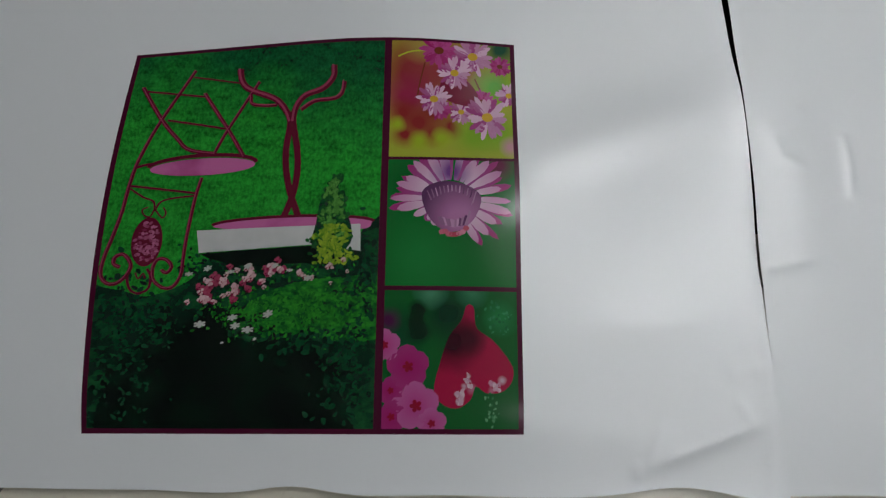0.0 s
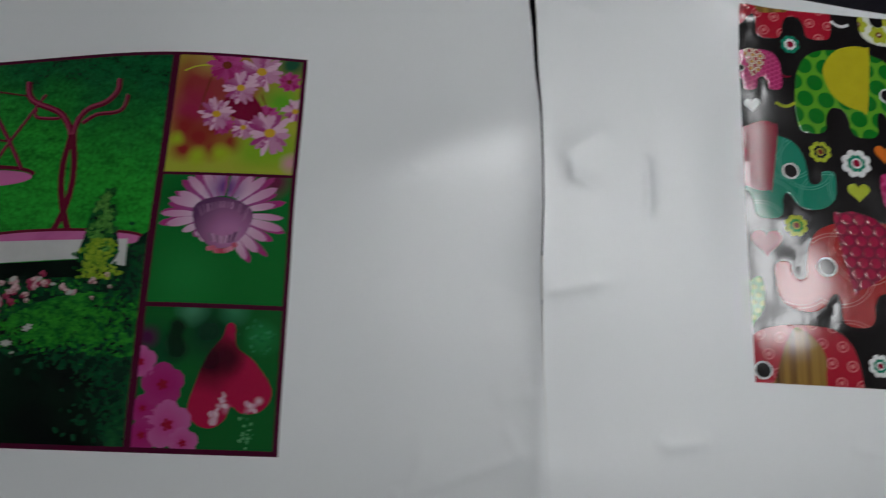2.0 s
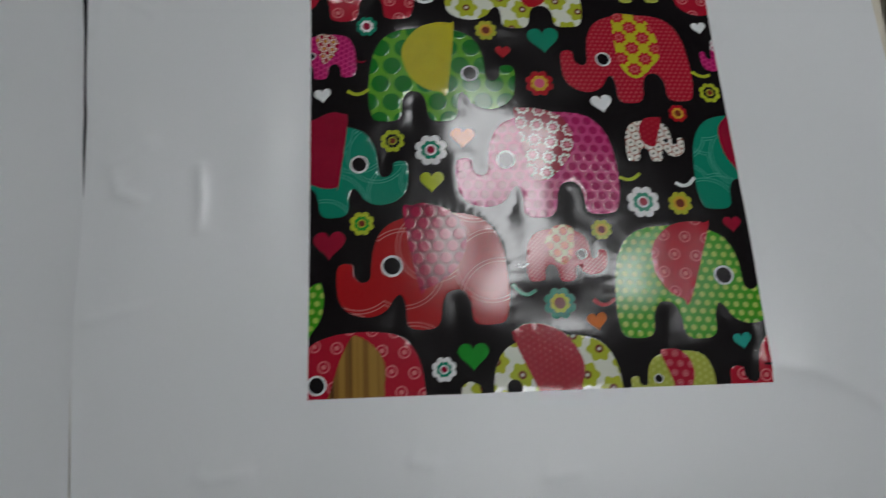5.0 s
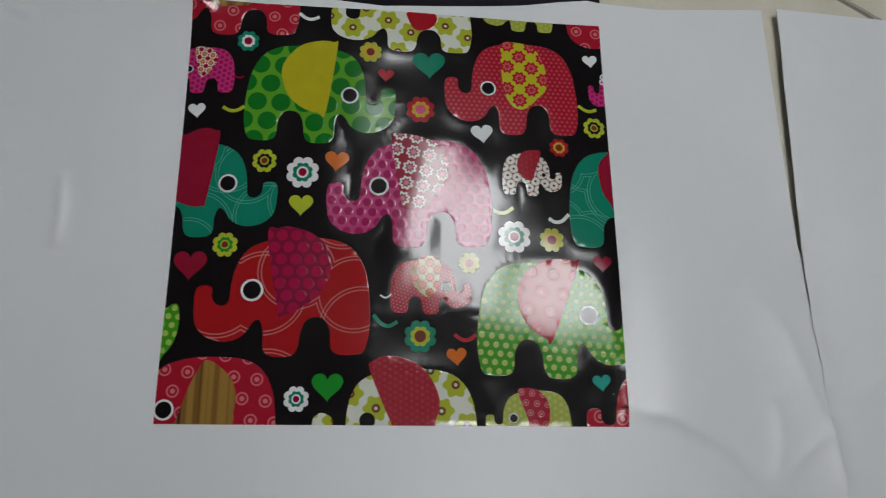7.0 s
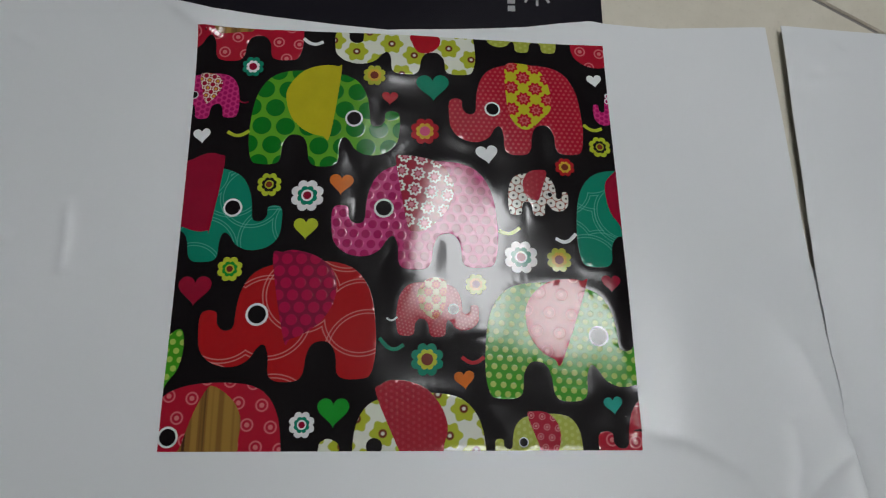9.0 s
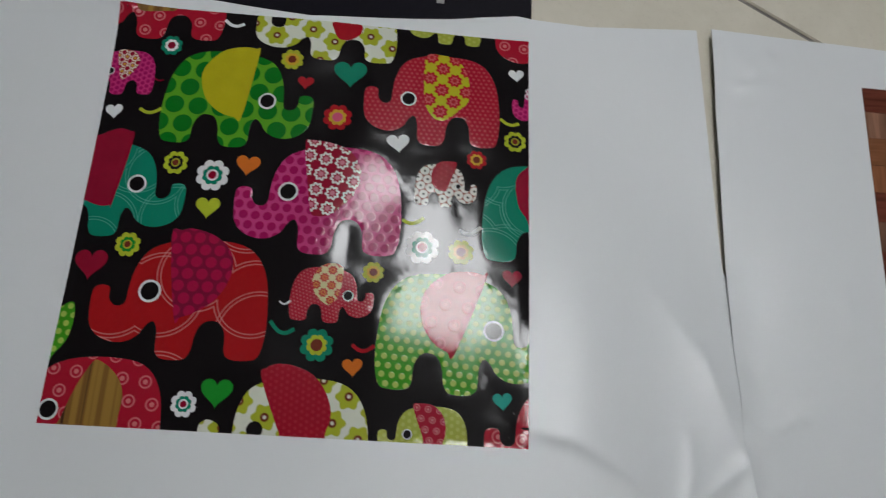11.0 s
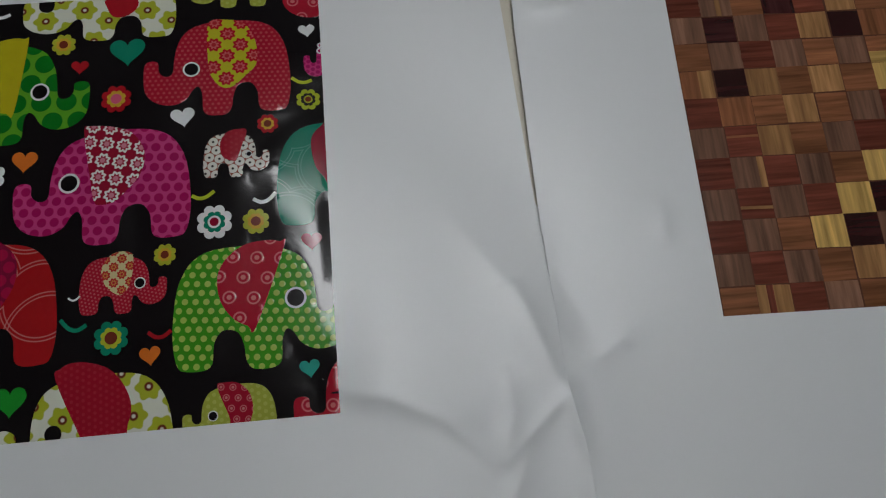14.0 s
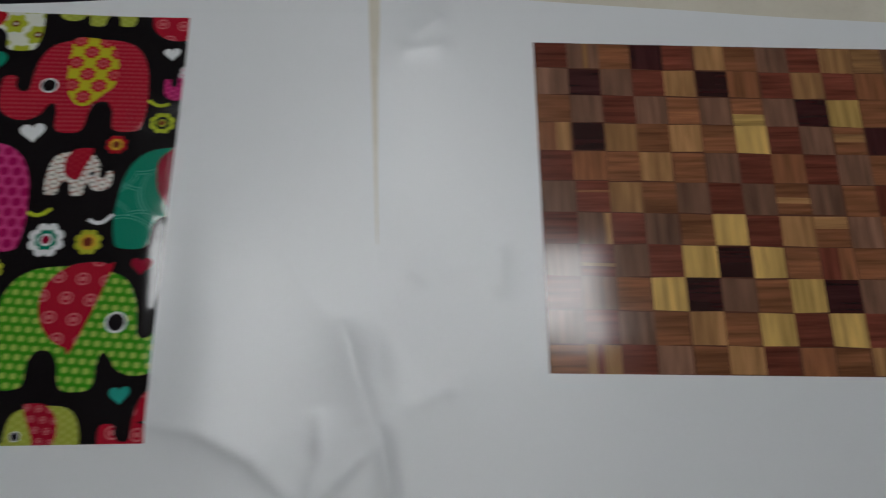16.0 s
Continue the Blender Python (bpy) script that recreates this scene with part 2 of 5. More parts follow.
def fold(x, y, x0, y0, x1, y1, height, width, lean=1.0):
    """A crease from one point to another that fades out at both ends; lean: how much wider its left side is."""
    dx, dy = x1 - x0, y1 - y0
    length = math.hypot(dx, dy)
    s = ((x - x0) * dx + (y - y0) * dy) / length ** 2
    if not -0.6 < s < 1.6:
        return 0.0
    d = ((x - x0) * dy - (y - y0) * dx) / length + 0.12 * width * math.sin(40 * s * length + 9 * x0)
    along = math.exp(-max(0.0, abs(s - 0.5) - 0.22) ** 2 / 0.035)
    w = width * (lean if d < 0 else 1.0)
    soft = math.sqrt(d * d + (0.35 * width) ** 2) - 0.35 * width
    return height * along * math.exp(-soft / w)


def crease(x, y, points, height, left, right):
    """A sharp bent ridge along the points; left and right: how far its two sides reach."""
    best, at, total, sign = 9.0, 0.0, 0.0, 1
    for (ax, ay), (bx, by) in zip(points, points[1:]):
        dx, dy = bx - ax, by - ay
        length = math.hypot(dx, dy)
        s = min(1.0, max(0.0, ((x - ax) * dx + (y - ay) * dy) / length ** 2))
        d = math.hypot(x - ax - s * dx, y - ay - s * dy)
        if d < best:
            best, at, sign = d, total + s * length, dx * (y - ay) - dy * (x - ax)
        total += length
    if best > 5 * max(left, right):
        return 0.0
    end = min(1.0, at / (0.3 * total), (total - at) / (0.3 * total)) ** 0.7
    return height * end * math.exp(-(math.sqrt(best * best + 4e-6) - 0.002) / (left if sign > 0 else right))


def ripple(x, y, seed):
    """Slow waves that every rolled-out sheet of vinyl has."""
    w = 0.0
    for k in range(1, 6):
        a = seed * 1.7 + k * 2.4
        f = 6.0 + 5.5 * k
        w += math.sin(f * (x * math.cos(a) + y * math.sin(a)) + seed * 3.1 + k) / (f * f)
    return w


def near_edge(y):
    """How far a sheet has sunk to the floor towards its near edge."""
    k = min(1.0, max(0.0, (0.11 - y) / 0.095))
    return 0.011 * k * k * (3 - 2 * k)


def relief_garden(x, y):
    z = 0.0040 + 0.017 * gauss(x, y, -0.07, 0.30, 0.19, 0.22) + 0.010 * gauss(x, y, -0.10, 0.50, 0.12, 0.10)
    z += 0.10 * ripple(x, y, 1.0)
    a, b = 0.92 * (x - 0.16) + 0.39 * (y - 0.374), 0.92 * (y - 0.374) - 0.39 * (x - 0.16)
    z += 0.0105 * math.exp(-(a / 0.16) ** 2 - (b / 0.055) ** 2) - 0.004 * math.exp(-(a / 0.16) ** 2 - ((b + 0.13) / 0.06) ** 2)
    z += fold(x, y, 0.10, 0.17, 0.29, 0.215, 0.0030, 0.028, 1.5)
    z += fold(x, y, 0.165, 0.045, 0.29, 0.098, 0.0026, 0.006, 2.2) + fold(x, y, 0.185, 0.10, 0.165, 0.035, 0.0013, 0.006, 2.0)
    z += fold(x, y, 0.245, 0.135, 0.29, 0.15, 0.0010, 0.010, 1.6) + fold(x, y, 0.255, 0.12, 0.275, 0.085, 0.0008, 0.004)
    z += fold(x, y, 0.15, 0.37, 0.165, 0.36, 0.0008, 0.004) + fold(x, y, 0.045, 0.325, 0.07, 0.328, 0.0010, 0.004)
    z += fold(x, y, 0.155, 0.055, 0.16, 0.035, 0.0015, 0.004)
    return max(z, 0.0022) - near_edge(y)


def relief_motifs(x, y):
    z = 0.0054 + 0.0030 * gauss(x, y, 0.74, 0.36, 0.20, 0.24) + 0.09 * ripple(x, y, 2.0)
    z -= 0.028 / (1 + math.exp(-1.2 * ((x - 0.86) / 0.09 + (y - 0.50) / 0.10)))
    z += gauss(x, y, 0.69, 0.38, 0.28, 0.26) * (0.0007 * math.sin(41 * x + 12 * y) * math.sin(33 * y - 6 * x + 1.0) + 0.0004 * math.sin(62 * x - 21 * y + 2.0))
    k = min(1.0, max(0.0, (x - 0.96) / 0.14))
    z = min(z, z - (z + 0.009) * k * k * (3 - 2 * k))
    z += 0.006 * gauss(x, y, 0.50, 0.59, 0.05, 0.05)
    z -= 0.0028 * gauss(x, y, 0.495, 0.38, 0.030, 0.25) + 0.0018 * gauss(x, y, 0.71, 0.160, 0.24, 0.032) + 0.0013 * gauss(x, y, 0.926, 0.31, 0.020, 0.13)
    z += 0.005 * gauss(x, y, 0.34, 0.33, 0.05, 0.17)
    z += fold(x, y, 0.285, 0.243, 0.36, 0.262, 0.0026, 0.006, 2.4) + crease(x, y, ((0.396, 0.40), (0.399, 0.36), (0.397, 0.325)), 0.0026, 0.005, 0.004) + crease(x, y, ((0.315, 0.392), (0.322, 0.368), (0.350, 0.356)), 0.0022, 0.006, 0.005)
    z += fold(x, y, 0.30, 0.385, 0.36, 0.43, 0.0022, 0.009, 1.6) + crease(x, y, ((0.400, 0.112), (0.415, 0.105), (0.455, 0.111)), 0.0026, 0.010, 0.006) + fold(x, y, 0.315, 0.575, 0.355, 0.555, 0.0020, 0.006, 1.5)
    z += crease(x, y, ((0.905, 0.188), (0.961, 0.178), (1.007, 0.155), (1.047, 0.117)), 0.0072, 0.045, 0.011) if x > 0.7 else 0.0
    if x > 0.9 and y < 0.34:
        z += crease(x, y, ((1.060, 0.195), (1.062, 0.155), (1.048, 0.112)), 0.0034, 0.012, 0.007)
        z += crease(x, y, ((1.040, 0.108), (1.082, 0.143), (1.118, 0.172)), 0.0046, 0.015, 0.008)
        z += crease(x, y, ((1.075, 0.270), (1.100, 0.193), (1.118, 0.160)), 0.0046, 0.008, 0.032)
        z += crease(x, y, ((1.112, 0.180), (1.116, 0.145), (1.123, 0.108)), 0.0050, 0.006, 0.008)
        z += crease(x, y, ((1.075, 0.128), (1.058, 0.095), (1.040, 0.07)), 0.0030, 0.012, 0.008)
    z += fold(x, y, 0.70, 0.095, 0.75, 0.10, 0.0014, 0.006, 2.0) + fold(x, y, 0.955, 0.085, 0.965, 0.075, 0.0014, 0.004)
    z += fold(x, y, 0.912, 0.20, 0.908, 0.36, 0.0009, 0.012) + fold(x, y, 0.53, 0.552, 0.78, 0.545, 0.0009, 0.020)
    z += fold(x, y, 0.465, 0.615, 0.525, 0.565, 0.0042, 0.006, 2.2)
    z += fold(x, y, 0.585, 0.115, 0.62, 0.108, 0.0014, 0.006, 2.0) + fold(x, y, 0.95, 0.09, 0.955, 0.065, 0.0012, 0.004)
    return 0.5 * (z - 0.0175 + math.sqrt((z + 0.0175) ** 2 + 4e-6)) - near_edge(y)


def relief_parquet(x, y):
    z = -0.0100 + 0.09 * ripple(x, y, 3.0)
    z += 0.0014 * gauss(x, y, 1.30, 0.25, 0.10, 0.08)
    z += crease(x, y, ((1.112, 0.195), (1.147, 0.198), (1.170, 0.214)), 0.0042, 0.010, 0.006) + crease(x, y, ((1.216, 0.335), (1.218, 0.31), (1.219, 0.285)), 0.0018, 0.005, 0.005) + crease(x, y, ((1.132, 0.318), (1.145, 0.307), (1.158, 0.30)), 0.0013, 0.005, 0.005) + fold(x, y, 1.125, 0.312, 1.215, 0.318, 0.0012, 0.007, 2.4)
    z += fold(x, y, 1.135, 0.545, 1.175, 0.575, 0.0034, 0.007, 1.8) + fold(x, y, 1.205, 0.33, 1.215, 0.29, 0.0007, 0.005)
    z += fold(x, y, 1.11, 0.175, 1.122, 0.11, 0.0034, 0.007) + fold(x, y, 1.12, 0.535, 1.18, 0.54, 0.0026, 0.010, 0.5)
    z += fold(x, y, 1.17, 0.225, 1.175, 0.20, 0.0018, 0.006)
    return 0.5 * (z - 0.0172 + math.sqrt((z + 0.0172) ** 2 + 4e-6))


def relief_dark(x, y):
    return FLOOR_Z + 0.0010 + 0.01 * ripple(x, y, 4.0)


# ---- drawing on the sheets ----
def link(name, bm, material, parent=None, label=""):
    me = bpy.data.meshes.new(name)
    bm.to_mesh(me)
    bm.free()
    me.materials.append(material)
    ob = new(name, me)
    ob.parent = parent
    return tagged(ob, label)


class Print:
    """A printed field on a sheet: four corners on the floor plan, its size in centimetres and the sheet's relief."""

    def __init__(self, corners, size, relief, bow=(0.0, 0.0)):
        self.corners, self.size, self.relief, self.bow = corners, size, relief, bow

    def spot(self, x, y, lift):
        u, v = x / self.size[0], y / self.size[1]
        a, b, c, d = self.corners
        wx, wy = [(1 - u) * (1 - v) * a[i] + u * (1 - v) * b[i] + u * v * c[i] + (1 - u) * v * d[i] for i in (0, 1)]
        wx, wy = wx - self.bow[0] * math.sin(math.pi * v) * max(0.0, 1 - u) ** 5, wy + self.bow[1] * math.sin(math.pi * u) * v
        return (wx, wy, self.relief(wx, wy) + 0.00012 + 0.00018 * lift)

    def normal(self, x, y):
        e, r = 0.0015, self.relief
        return Vector((-(r(x + e, y) - r(x - e, y)) / (2 * e), -(r(x, y + e) - r(x, y - e)) / (2 * e), 1)).normalized()

    def finish(self, name, bm, material, parent, label, lift, puff=0.0):
        for v in bm.verts:
            v.co = self.spot(v.co.x, v.co.y, lift)
        bm.normal_update()
        for f in bm.faces:
            f.smooth = True
            if f.normal.z < 0:
                f.normal_flip()
        rim = [Vector((0, 0, 0)) for _ in bm.verts]
        bm.verts.index_update()
        for e in bm.edges if puff else ():
            if len(e.link_faces) == 1:
                along = (e.verts[1].co - e.verts[0].co).normalized()
                out = Vector((along.y, -along.x, 0))
                if out.dot(e.verts[0].co - e.link_faces[0].calc_center_median()) < 0:
                    out.negate()
                for v in e.verts:
                    rim[v.index] += out
        ob = link(name, bm, material, parent, label)
        me = ob.data
        me.normals_split_custom_set_from_vertices([(self.normal(v.co.x, v.co.y) + puff * r.normalized()).normalized() if r.length > 0.1 else self.normal(v.co.x, v.co.y) for v, r in zip(me.vertices, rim)])
        return ob

    def shape(self, name, outline, material, parent, lift, label="", box=None, cell=0.9, puff=0.0):
        """One filled outline, cut off at the field's edge and laid over the relief."""
        bm = bmesh.new()
        bm.faces.new([bm.verts.new((x, y, 0)) for x, y in outline])
        bm.normal_update()
        bmesh.ops.triangulate(bm, faces=bm.faces[:], ngon_method="EAR_CLIP")
        x0, y0, x1, y1 = box or (0, 0, *self.size)

        def cut(co, no, clear):
            bmesh.ops.bisect_plane(bm, geom=bm.verts[:] + bm.edges[:] + bm.faces[:], dist=1e-5, plane_co=co, plane_no=no, clear_outer=clear)

        xs, ys = [p[0] for p in outline], [p[1] for p in outline]
        if min(xs) < x0:
            cut((x0, 0, 0), (-1, 0, 0), True)
        if max(xs) > x1:
            cut((x1, 0, 0), (1, 0, 0), True)
        if min(ys) < y0:
            cut((0, y0, 0), (0, -1, 0), True)
        if max(ys) > y1:
            cut((0, y1, 0), (0, 1, 0), True)
        if not bm.faces:
            bm.free()
            return None
        for lo, hi, axis in ((max(min(xs), x0), min(max(xs), x1), 0), (max(min(ys), y0), min(max(ys), y1), 1)):
            n = int((hi - lo) / cell)
            for k in range(1, n + 1):
                at = lo + (hi - lo) * k / (n + 1)
                cut((at, 0, 0) if axis == 0 else (0, at, 0), (1, 0, 0) if axis == 0 else (0, 1, 0), False)
        return self.finish(name, bm, material, parent, label, lift, puff)

    def many(self, name, outlines, material, parent, lift, label="", box=None, clip=False):
        """Many small outlines joined into one printed part; those that leave the box are left out, or cut off with clip."""
        x0, y0, x1, y1 = box or (0, 0, *self.size)
        bm = bmesh.new()
        for o in outlines:
            inside = [x0 <= x <= x1 and y0 <= y <= y1 for x, y in o]
            if all(inside) or clip and any(inside):
                bm.faces.new([bm.verts.new((x, y, 0)) for x, y in o])
        bm.normal_update()
        bmesh.ops.triangulate(bm, faces=bm.faces[:])
        for co, no in (((x0, 0, 0), (-1, 0, 0)), ((x1, 0, 0), (1, 0, 0)), ((0, y0, 0), (0, -1, 0)), ((0, y1, 0), (0, 1, 0))) if clip else ():
            bmesh.ops.bisect_plane(bm, geom=bm.verts[:] + bm.edges[:] + bm.faces[:], dist=1e-5, plane_co=co, plane_no=no, clear_outer=True)
        return self.finish(name, bm, material, parent, label, lift)

    def stroke(self, name, points, width, material, parent, lift, label="", closed=False, box=None):
        """A drawn line of even width with soft bends."""
        x0, y0, x1, y1 = box or (0, 0, *self.size)
        path = smooth(points, closed, 6)
        path = [(min(max(x, x0), x1), min(max(y, y0), y1)) for x, y in path]
        bm = bmesh.new()
        pairs = []
        for k, (x, y) in enumerate(path):
            a, b = path[max(0, k - 1)], path[min(len(path) - 1, k + 1)]
            dx, dy = b[0] - a[0], b[1] - a[1]
            n = math.hypot(dx, dy) or 1
            pairs.append([bm.verts.new((x - s * dy / n * width / 2, y + s * dx / n * width / 2, 0)) for s in (-1, 1)])
        for p, q in zip(pairs, pairs[1:]):
            bm.faces.new((p[0], q[0], q[1], p[1]))
        return self.finish(name, bm, material, parent, label, lift)


def smooth(points, closed=True, steps=5):
    """A soft curve through the points."""
    n, out = len(points), []
    for k in range(n if closed else n - 1):
        if closed:
            p = [Vector(points[(k + j) % n]) for j in (-1, 0, 1, 2)]
        else:
            p = [Vector(points[min(max(k + j, 0), n - 1)]) for j in (-1, 0, 1, 2)]
        for s in range(steps):
            t = s / steps
            q = 0.5 * (2 * p[1] + (p[2] - p[0]) * t + (2 * p[0] - 5 * p[1] + 4 * p[2] - p[3]) * t * t + (3 * p[1] - p[0] - 3 * p[2] + p[3]) * t ** 3)
            out.append((q.x, q.y))
    return out if closed else out + [tuple(points[-1])]


def disc(x, y, rx, ry=None, n=24):
    ry = ry or rx
    return [(x + rx * math.cos(2 * math.pi * k / n), y + ry * math.sin(2 * math.pi * k / n)) for k in range(n)]


def scalloped(x, y, r, petals=9, depth=0.13):
    n = petals * 8
    return [(x + r * (1 - depth + depth * abs(math.sin(petals * a / 2)) ** 0.7 * 1.0) * math.cos(a), y + r * (1 - depth + depth * abs(math.sin(petals * a / 2)) ** 0.7) * math.sin(a))
            for a in (2 * math.pi * k / n for k in range(n))]


def heart(x, y, r, turn=0.0):
    out = []
    for k in range(40):
        t = 2 * math.pi * k / 40
        px = r * math.sin(t) ** 3
        py = r * (0.81 * math.cos(t) - 0.31 * math.cos(2 * t) - 0.125 * math.cos(3 * t) - 0.06 * math.cos(4 * t))
        out.append((x + px * math.cos(turn) - py * math.sin(turn), y + px * math.sin(turn) + py * math.cos(turn)))
    return out


def petal(x, y, a, r0, r1, w):
    """One petal that points outward from (x, y) at the angle a."""
    out = []
    for s, half in ((0, 0.35), (0.35, 0.85), (0.65, 1.0), (0.88, 0.7), (1.0, 0.0), (0.88, -0.7), (0.65, -1.0), (0.35, -0.85), (0, -0.35)):
        d, h = r0 + (r1 - r0) * s, half * w / 2
        out.append((x + d * math.cos(a) - h * math.sin(a), y + d * math.sin(a) + h * math.cos(a)))
    return out


# ---- the room ----
def box_bm(x0, y0, z0, x1, y1, z1, bevel=0.0):
    bm = bmesh.new()
    bmesh.ops.create_cube(bm, size=1)
    for v in bm.verts:
        v.co = ((x0 + x1) / 2 + v.co.x * (x1 - x0), (y0 + y1) / 2 + v.co.y * (y1 - y0), (z0 + z1) / 2 + v.co.z * (z1 - z0))
    if bevel:
        bmesh.ops.bevel(bm, geom=bm.edges[:], offset=bevel, segments=2, affect="EDGES")
    return bm


RX0, RX1, RY0, RY1, RZ = -2.3, 3.5, -2.2, 3.4, 2.66
floor = tagged(link("floor", box_bm(RX0, RY0, -0.10, RX1, RY1, FLOOR_Z - 0.003), GROUT), "cream ceramic tiled floor with narrow grey grout joints", "floor", kind="structure")
for wall_name, b in (("wall_west", (RX0 - 0.1, RY0, -0.10, RX0, RY1, RZ)), ("wall_east", (RX1, RY0, -0.10, RX1 + 0.1, RY1, RZ)),
                     ("wall_south", (RX0, RY0 - 0.1, -0.10, RX1, RY0, RZ)), ("wall_north", (RX0, RY1, -0.10, RX1, RY1 + 0.1, RZ))):
    tagged(link(wall_name, box_bm(*b), WALL), "plain pale painted wall of the room", "wall", kind="structure")
tagged(link("ceiling", box_bm(RX0, RY0, RZ, RX1, RY1, RZ + 0.1), CEILING), "plain grey painted ceiling", "ceiling", kind="structure")


def ceiling_light(x, y, z, w, d):
    top = tagged(new("ceiling_light"), "unseen flat white ceiling light with a bright diffuser", "ceiling light", group="ceiling lights")
    top.location = (x, y, RZ)
    for b in ((-w / 2 - 0.03, -d / 2 - 0.03, -w / 2, d / 2 + 0.03), (w / 2, -d / 2 - 0.03, w / 2 + 0.03, d / 2 + 0.03),
              (-w / 2, -d / 2 - 0.03, w / 2, -d / 2), (-w / 2, d / 2, w / 2, d / 2 + 0.03)):
        link("frame", box_bm(b[0], b[1], z - RZ - 0.005, b[2], b[3], 0, 0.002), METAL, top)
    link("diffuser", box_bm(-w / 2, -d / 2, z - RZ, w / 2, d / 2, z - RZ + 0.02), GLOW, top)


# two panels that make the glare, then the added fill panel
for lamp in LAMPS:
    ceiling_light(*lamp)


# ---- the sheets ----
def sheet(name, left, right, bottom, top, relief, cell, label):
    """A thin sheet of vinyl; left and right give x for a y, bottom and top give y for an x."""
    nx = int((right(0.3) - left(0.3)) / cell)
    ny = int((top(left(0.3)) - bottom(left(0.3))) / cell)
    verts, faces = [], []
    for j in range(ny + 1):
        for i in range(nx + 1):
            s, t = i / nx, j / ny
            y = 0.3
            for _ in range(3):
                x = left(y) + s * (right(y) - left(y))
                y = bottom(x) + t * (top(x) - bottom(x))
            verts.append((x, y, relief(x, y)))
    for j in range(ny):
        for i in range(nx):
            a = j * (nx + 1) + i
            faces.append((a, a + 1, a + nx + 2, a + nx + 1))
    me = bpy.data.meshes.new(name)
    me.from_pydata(verts, [], faces)
    me.shade_smooth()
    me.materials.append(VINYL)
    ob = new(name, me)
    mod = ob.modifiers.new("thickness", "SOLIDIFY")
    mod.thickness, mod.offset = 0.0004, -1
    ob.modifiers.new("crisp rim", "EDGE_SPLIT").split_angle = radians(50)
    return tagged(ob, label, "vinyl sheet", group="printed vinyl sheets")


def wob(a, f, p):
    return lambda s: a * math.sin(f * s + p) + 0.5 * a * math.sin(2.7 * f * s + 2 * p)


w1, w2, w3 = wob(0.0012, 22, 0.4), wob(0.003, 17, 1.3), wob(0.0025, 14, 2.2)


def seam_one(y):
    return float(np.interp(y, (0.02, 0.1, 0.25, 0.38, 0.45, 0.6), (0.307, 0.297, 0.290, 0.289, 0.286, 0.274))) + 0.5 * w1(y)


def seam_two(y):
    return float(np.interp(y, (0.0, 0.122, 0.172, 0.25, 0.34, 0.60), (1.128, 1.120, 1.112, 1.109, 1.106, 1.107))) + 0.4 * w1(y + 0.3)


def relief_a(x, y):
    return relief_garden(x, y) + 0.005 * math.exp(min(0.0, x - 0.29) / 0.02)


def relief_b(x, y):
    return relief_motifs(x, y) + 0.003 * math.exp(min(0.0, 0.29 - x) / 0.02)


def relief_c(x, y):
    z = relief_parquet(x, y)
    k = min(1.0, max(0.0, (1.175 - x) / 0.06))
    k *= k * (3 - 2 * k)
    k *= min(1.0, max(0.0, (0.42 - y) / 0.08))
    lip = (0.0004 + 0.0010 * math.sin(31 * y) + 0.0008 * math.sin(87 * y + 1)) * math.exp(-max(0.0, x - seam_two(y)) / 0.010)
    return z + k * (max(relief_b(x, y), -0.0125) + 0.0003 + max(0.0, lip) - z)


def slit(y, low, high, width):
    return width * max(0.0, (y - low) / (high - low)) ** 1.5


def motif_top(x):
    return float(np.interp(x, (0.42, 0.47, 0.514, 0.577, 0.643, 0.69, 0.796, 0.835, 0.872, 0.905, 0.921, 0.98, 1.083), (0.635, 0.612, 0.602, 0.5955, 0.589, 0.585, 0.594, 0.5985, 0.605, 0.609, 0.606, 0.601, 0.604)))


garden_sheet = sheet("vinyl_sheet", lambda y: -1.1, lambda y: seam_one(y) - 0.0006 - slit(y, 0.30, 0.56, 0.0052), lambda x: 0.019 + 0.3 * w2(x) + 0.013 * gauss(x, 0, 0.20, 0, 0.06, 1) + 0.007 * gauss(x, 0, -0.17, 0, 0.04, 1),
                     lambda x: 0.60 + w3(x), relief_a, 0.0042, "white glossy vinyl sheet with a printed garden collage, creased")
motif_sheet = sheet("vinyl_sheet", seam_one, lambda y: 1.135 if y < 0.30 else float(np.interp(y, (0.30, 0.34, 0.44, 0.6), (1.135, 1.1052, 1.1012, 1.0950))), lambda x: 0.025 + 0.3 * w2(x),
                    motif_top, relief_b, 0.0034, "white glossy vinyl sheet printed with colourful shapes on black")
wood_sheet = sheet("vinyl_sheet", seam_two, lambda y: 2.0, lambda x: -0.02 + w2(x),
                   lambda x: 0.6015 - 0.084 * (x - 1.104) + 0.2 * w3(x), relief_c, 0.0042, "white glossy vinyl sheet printed with wooden mosaic blocks")

GARDEN = Print(((-0.364, 0.069), (0.047, 0.077), (0.036, 0.481), (-0.358, 0.450)), (41.0, 40.0), relief_a, (0.012, 0.007))
MOTIFS = Print(((0.500, 0.170), (0.9195, 0.169), (0.9168, 0.5787), (0.502, 0.5805)), (42.0, 40.8), relief_b)
PARQUET = Print(((1.2548, 0.2203), (1.676, 0.2080), (1.6778, 0.5257), (1.2578, 0.5412)), (42.0, 32.5), relief_c)

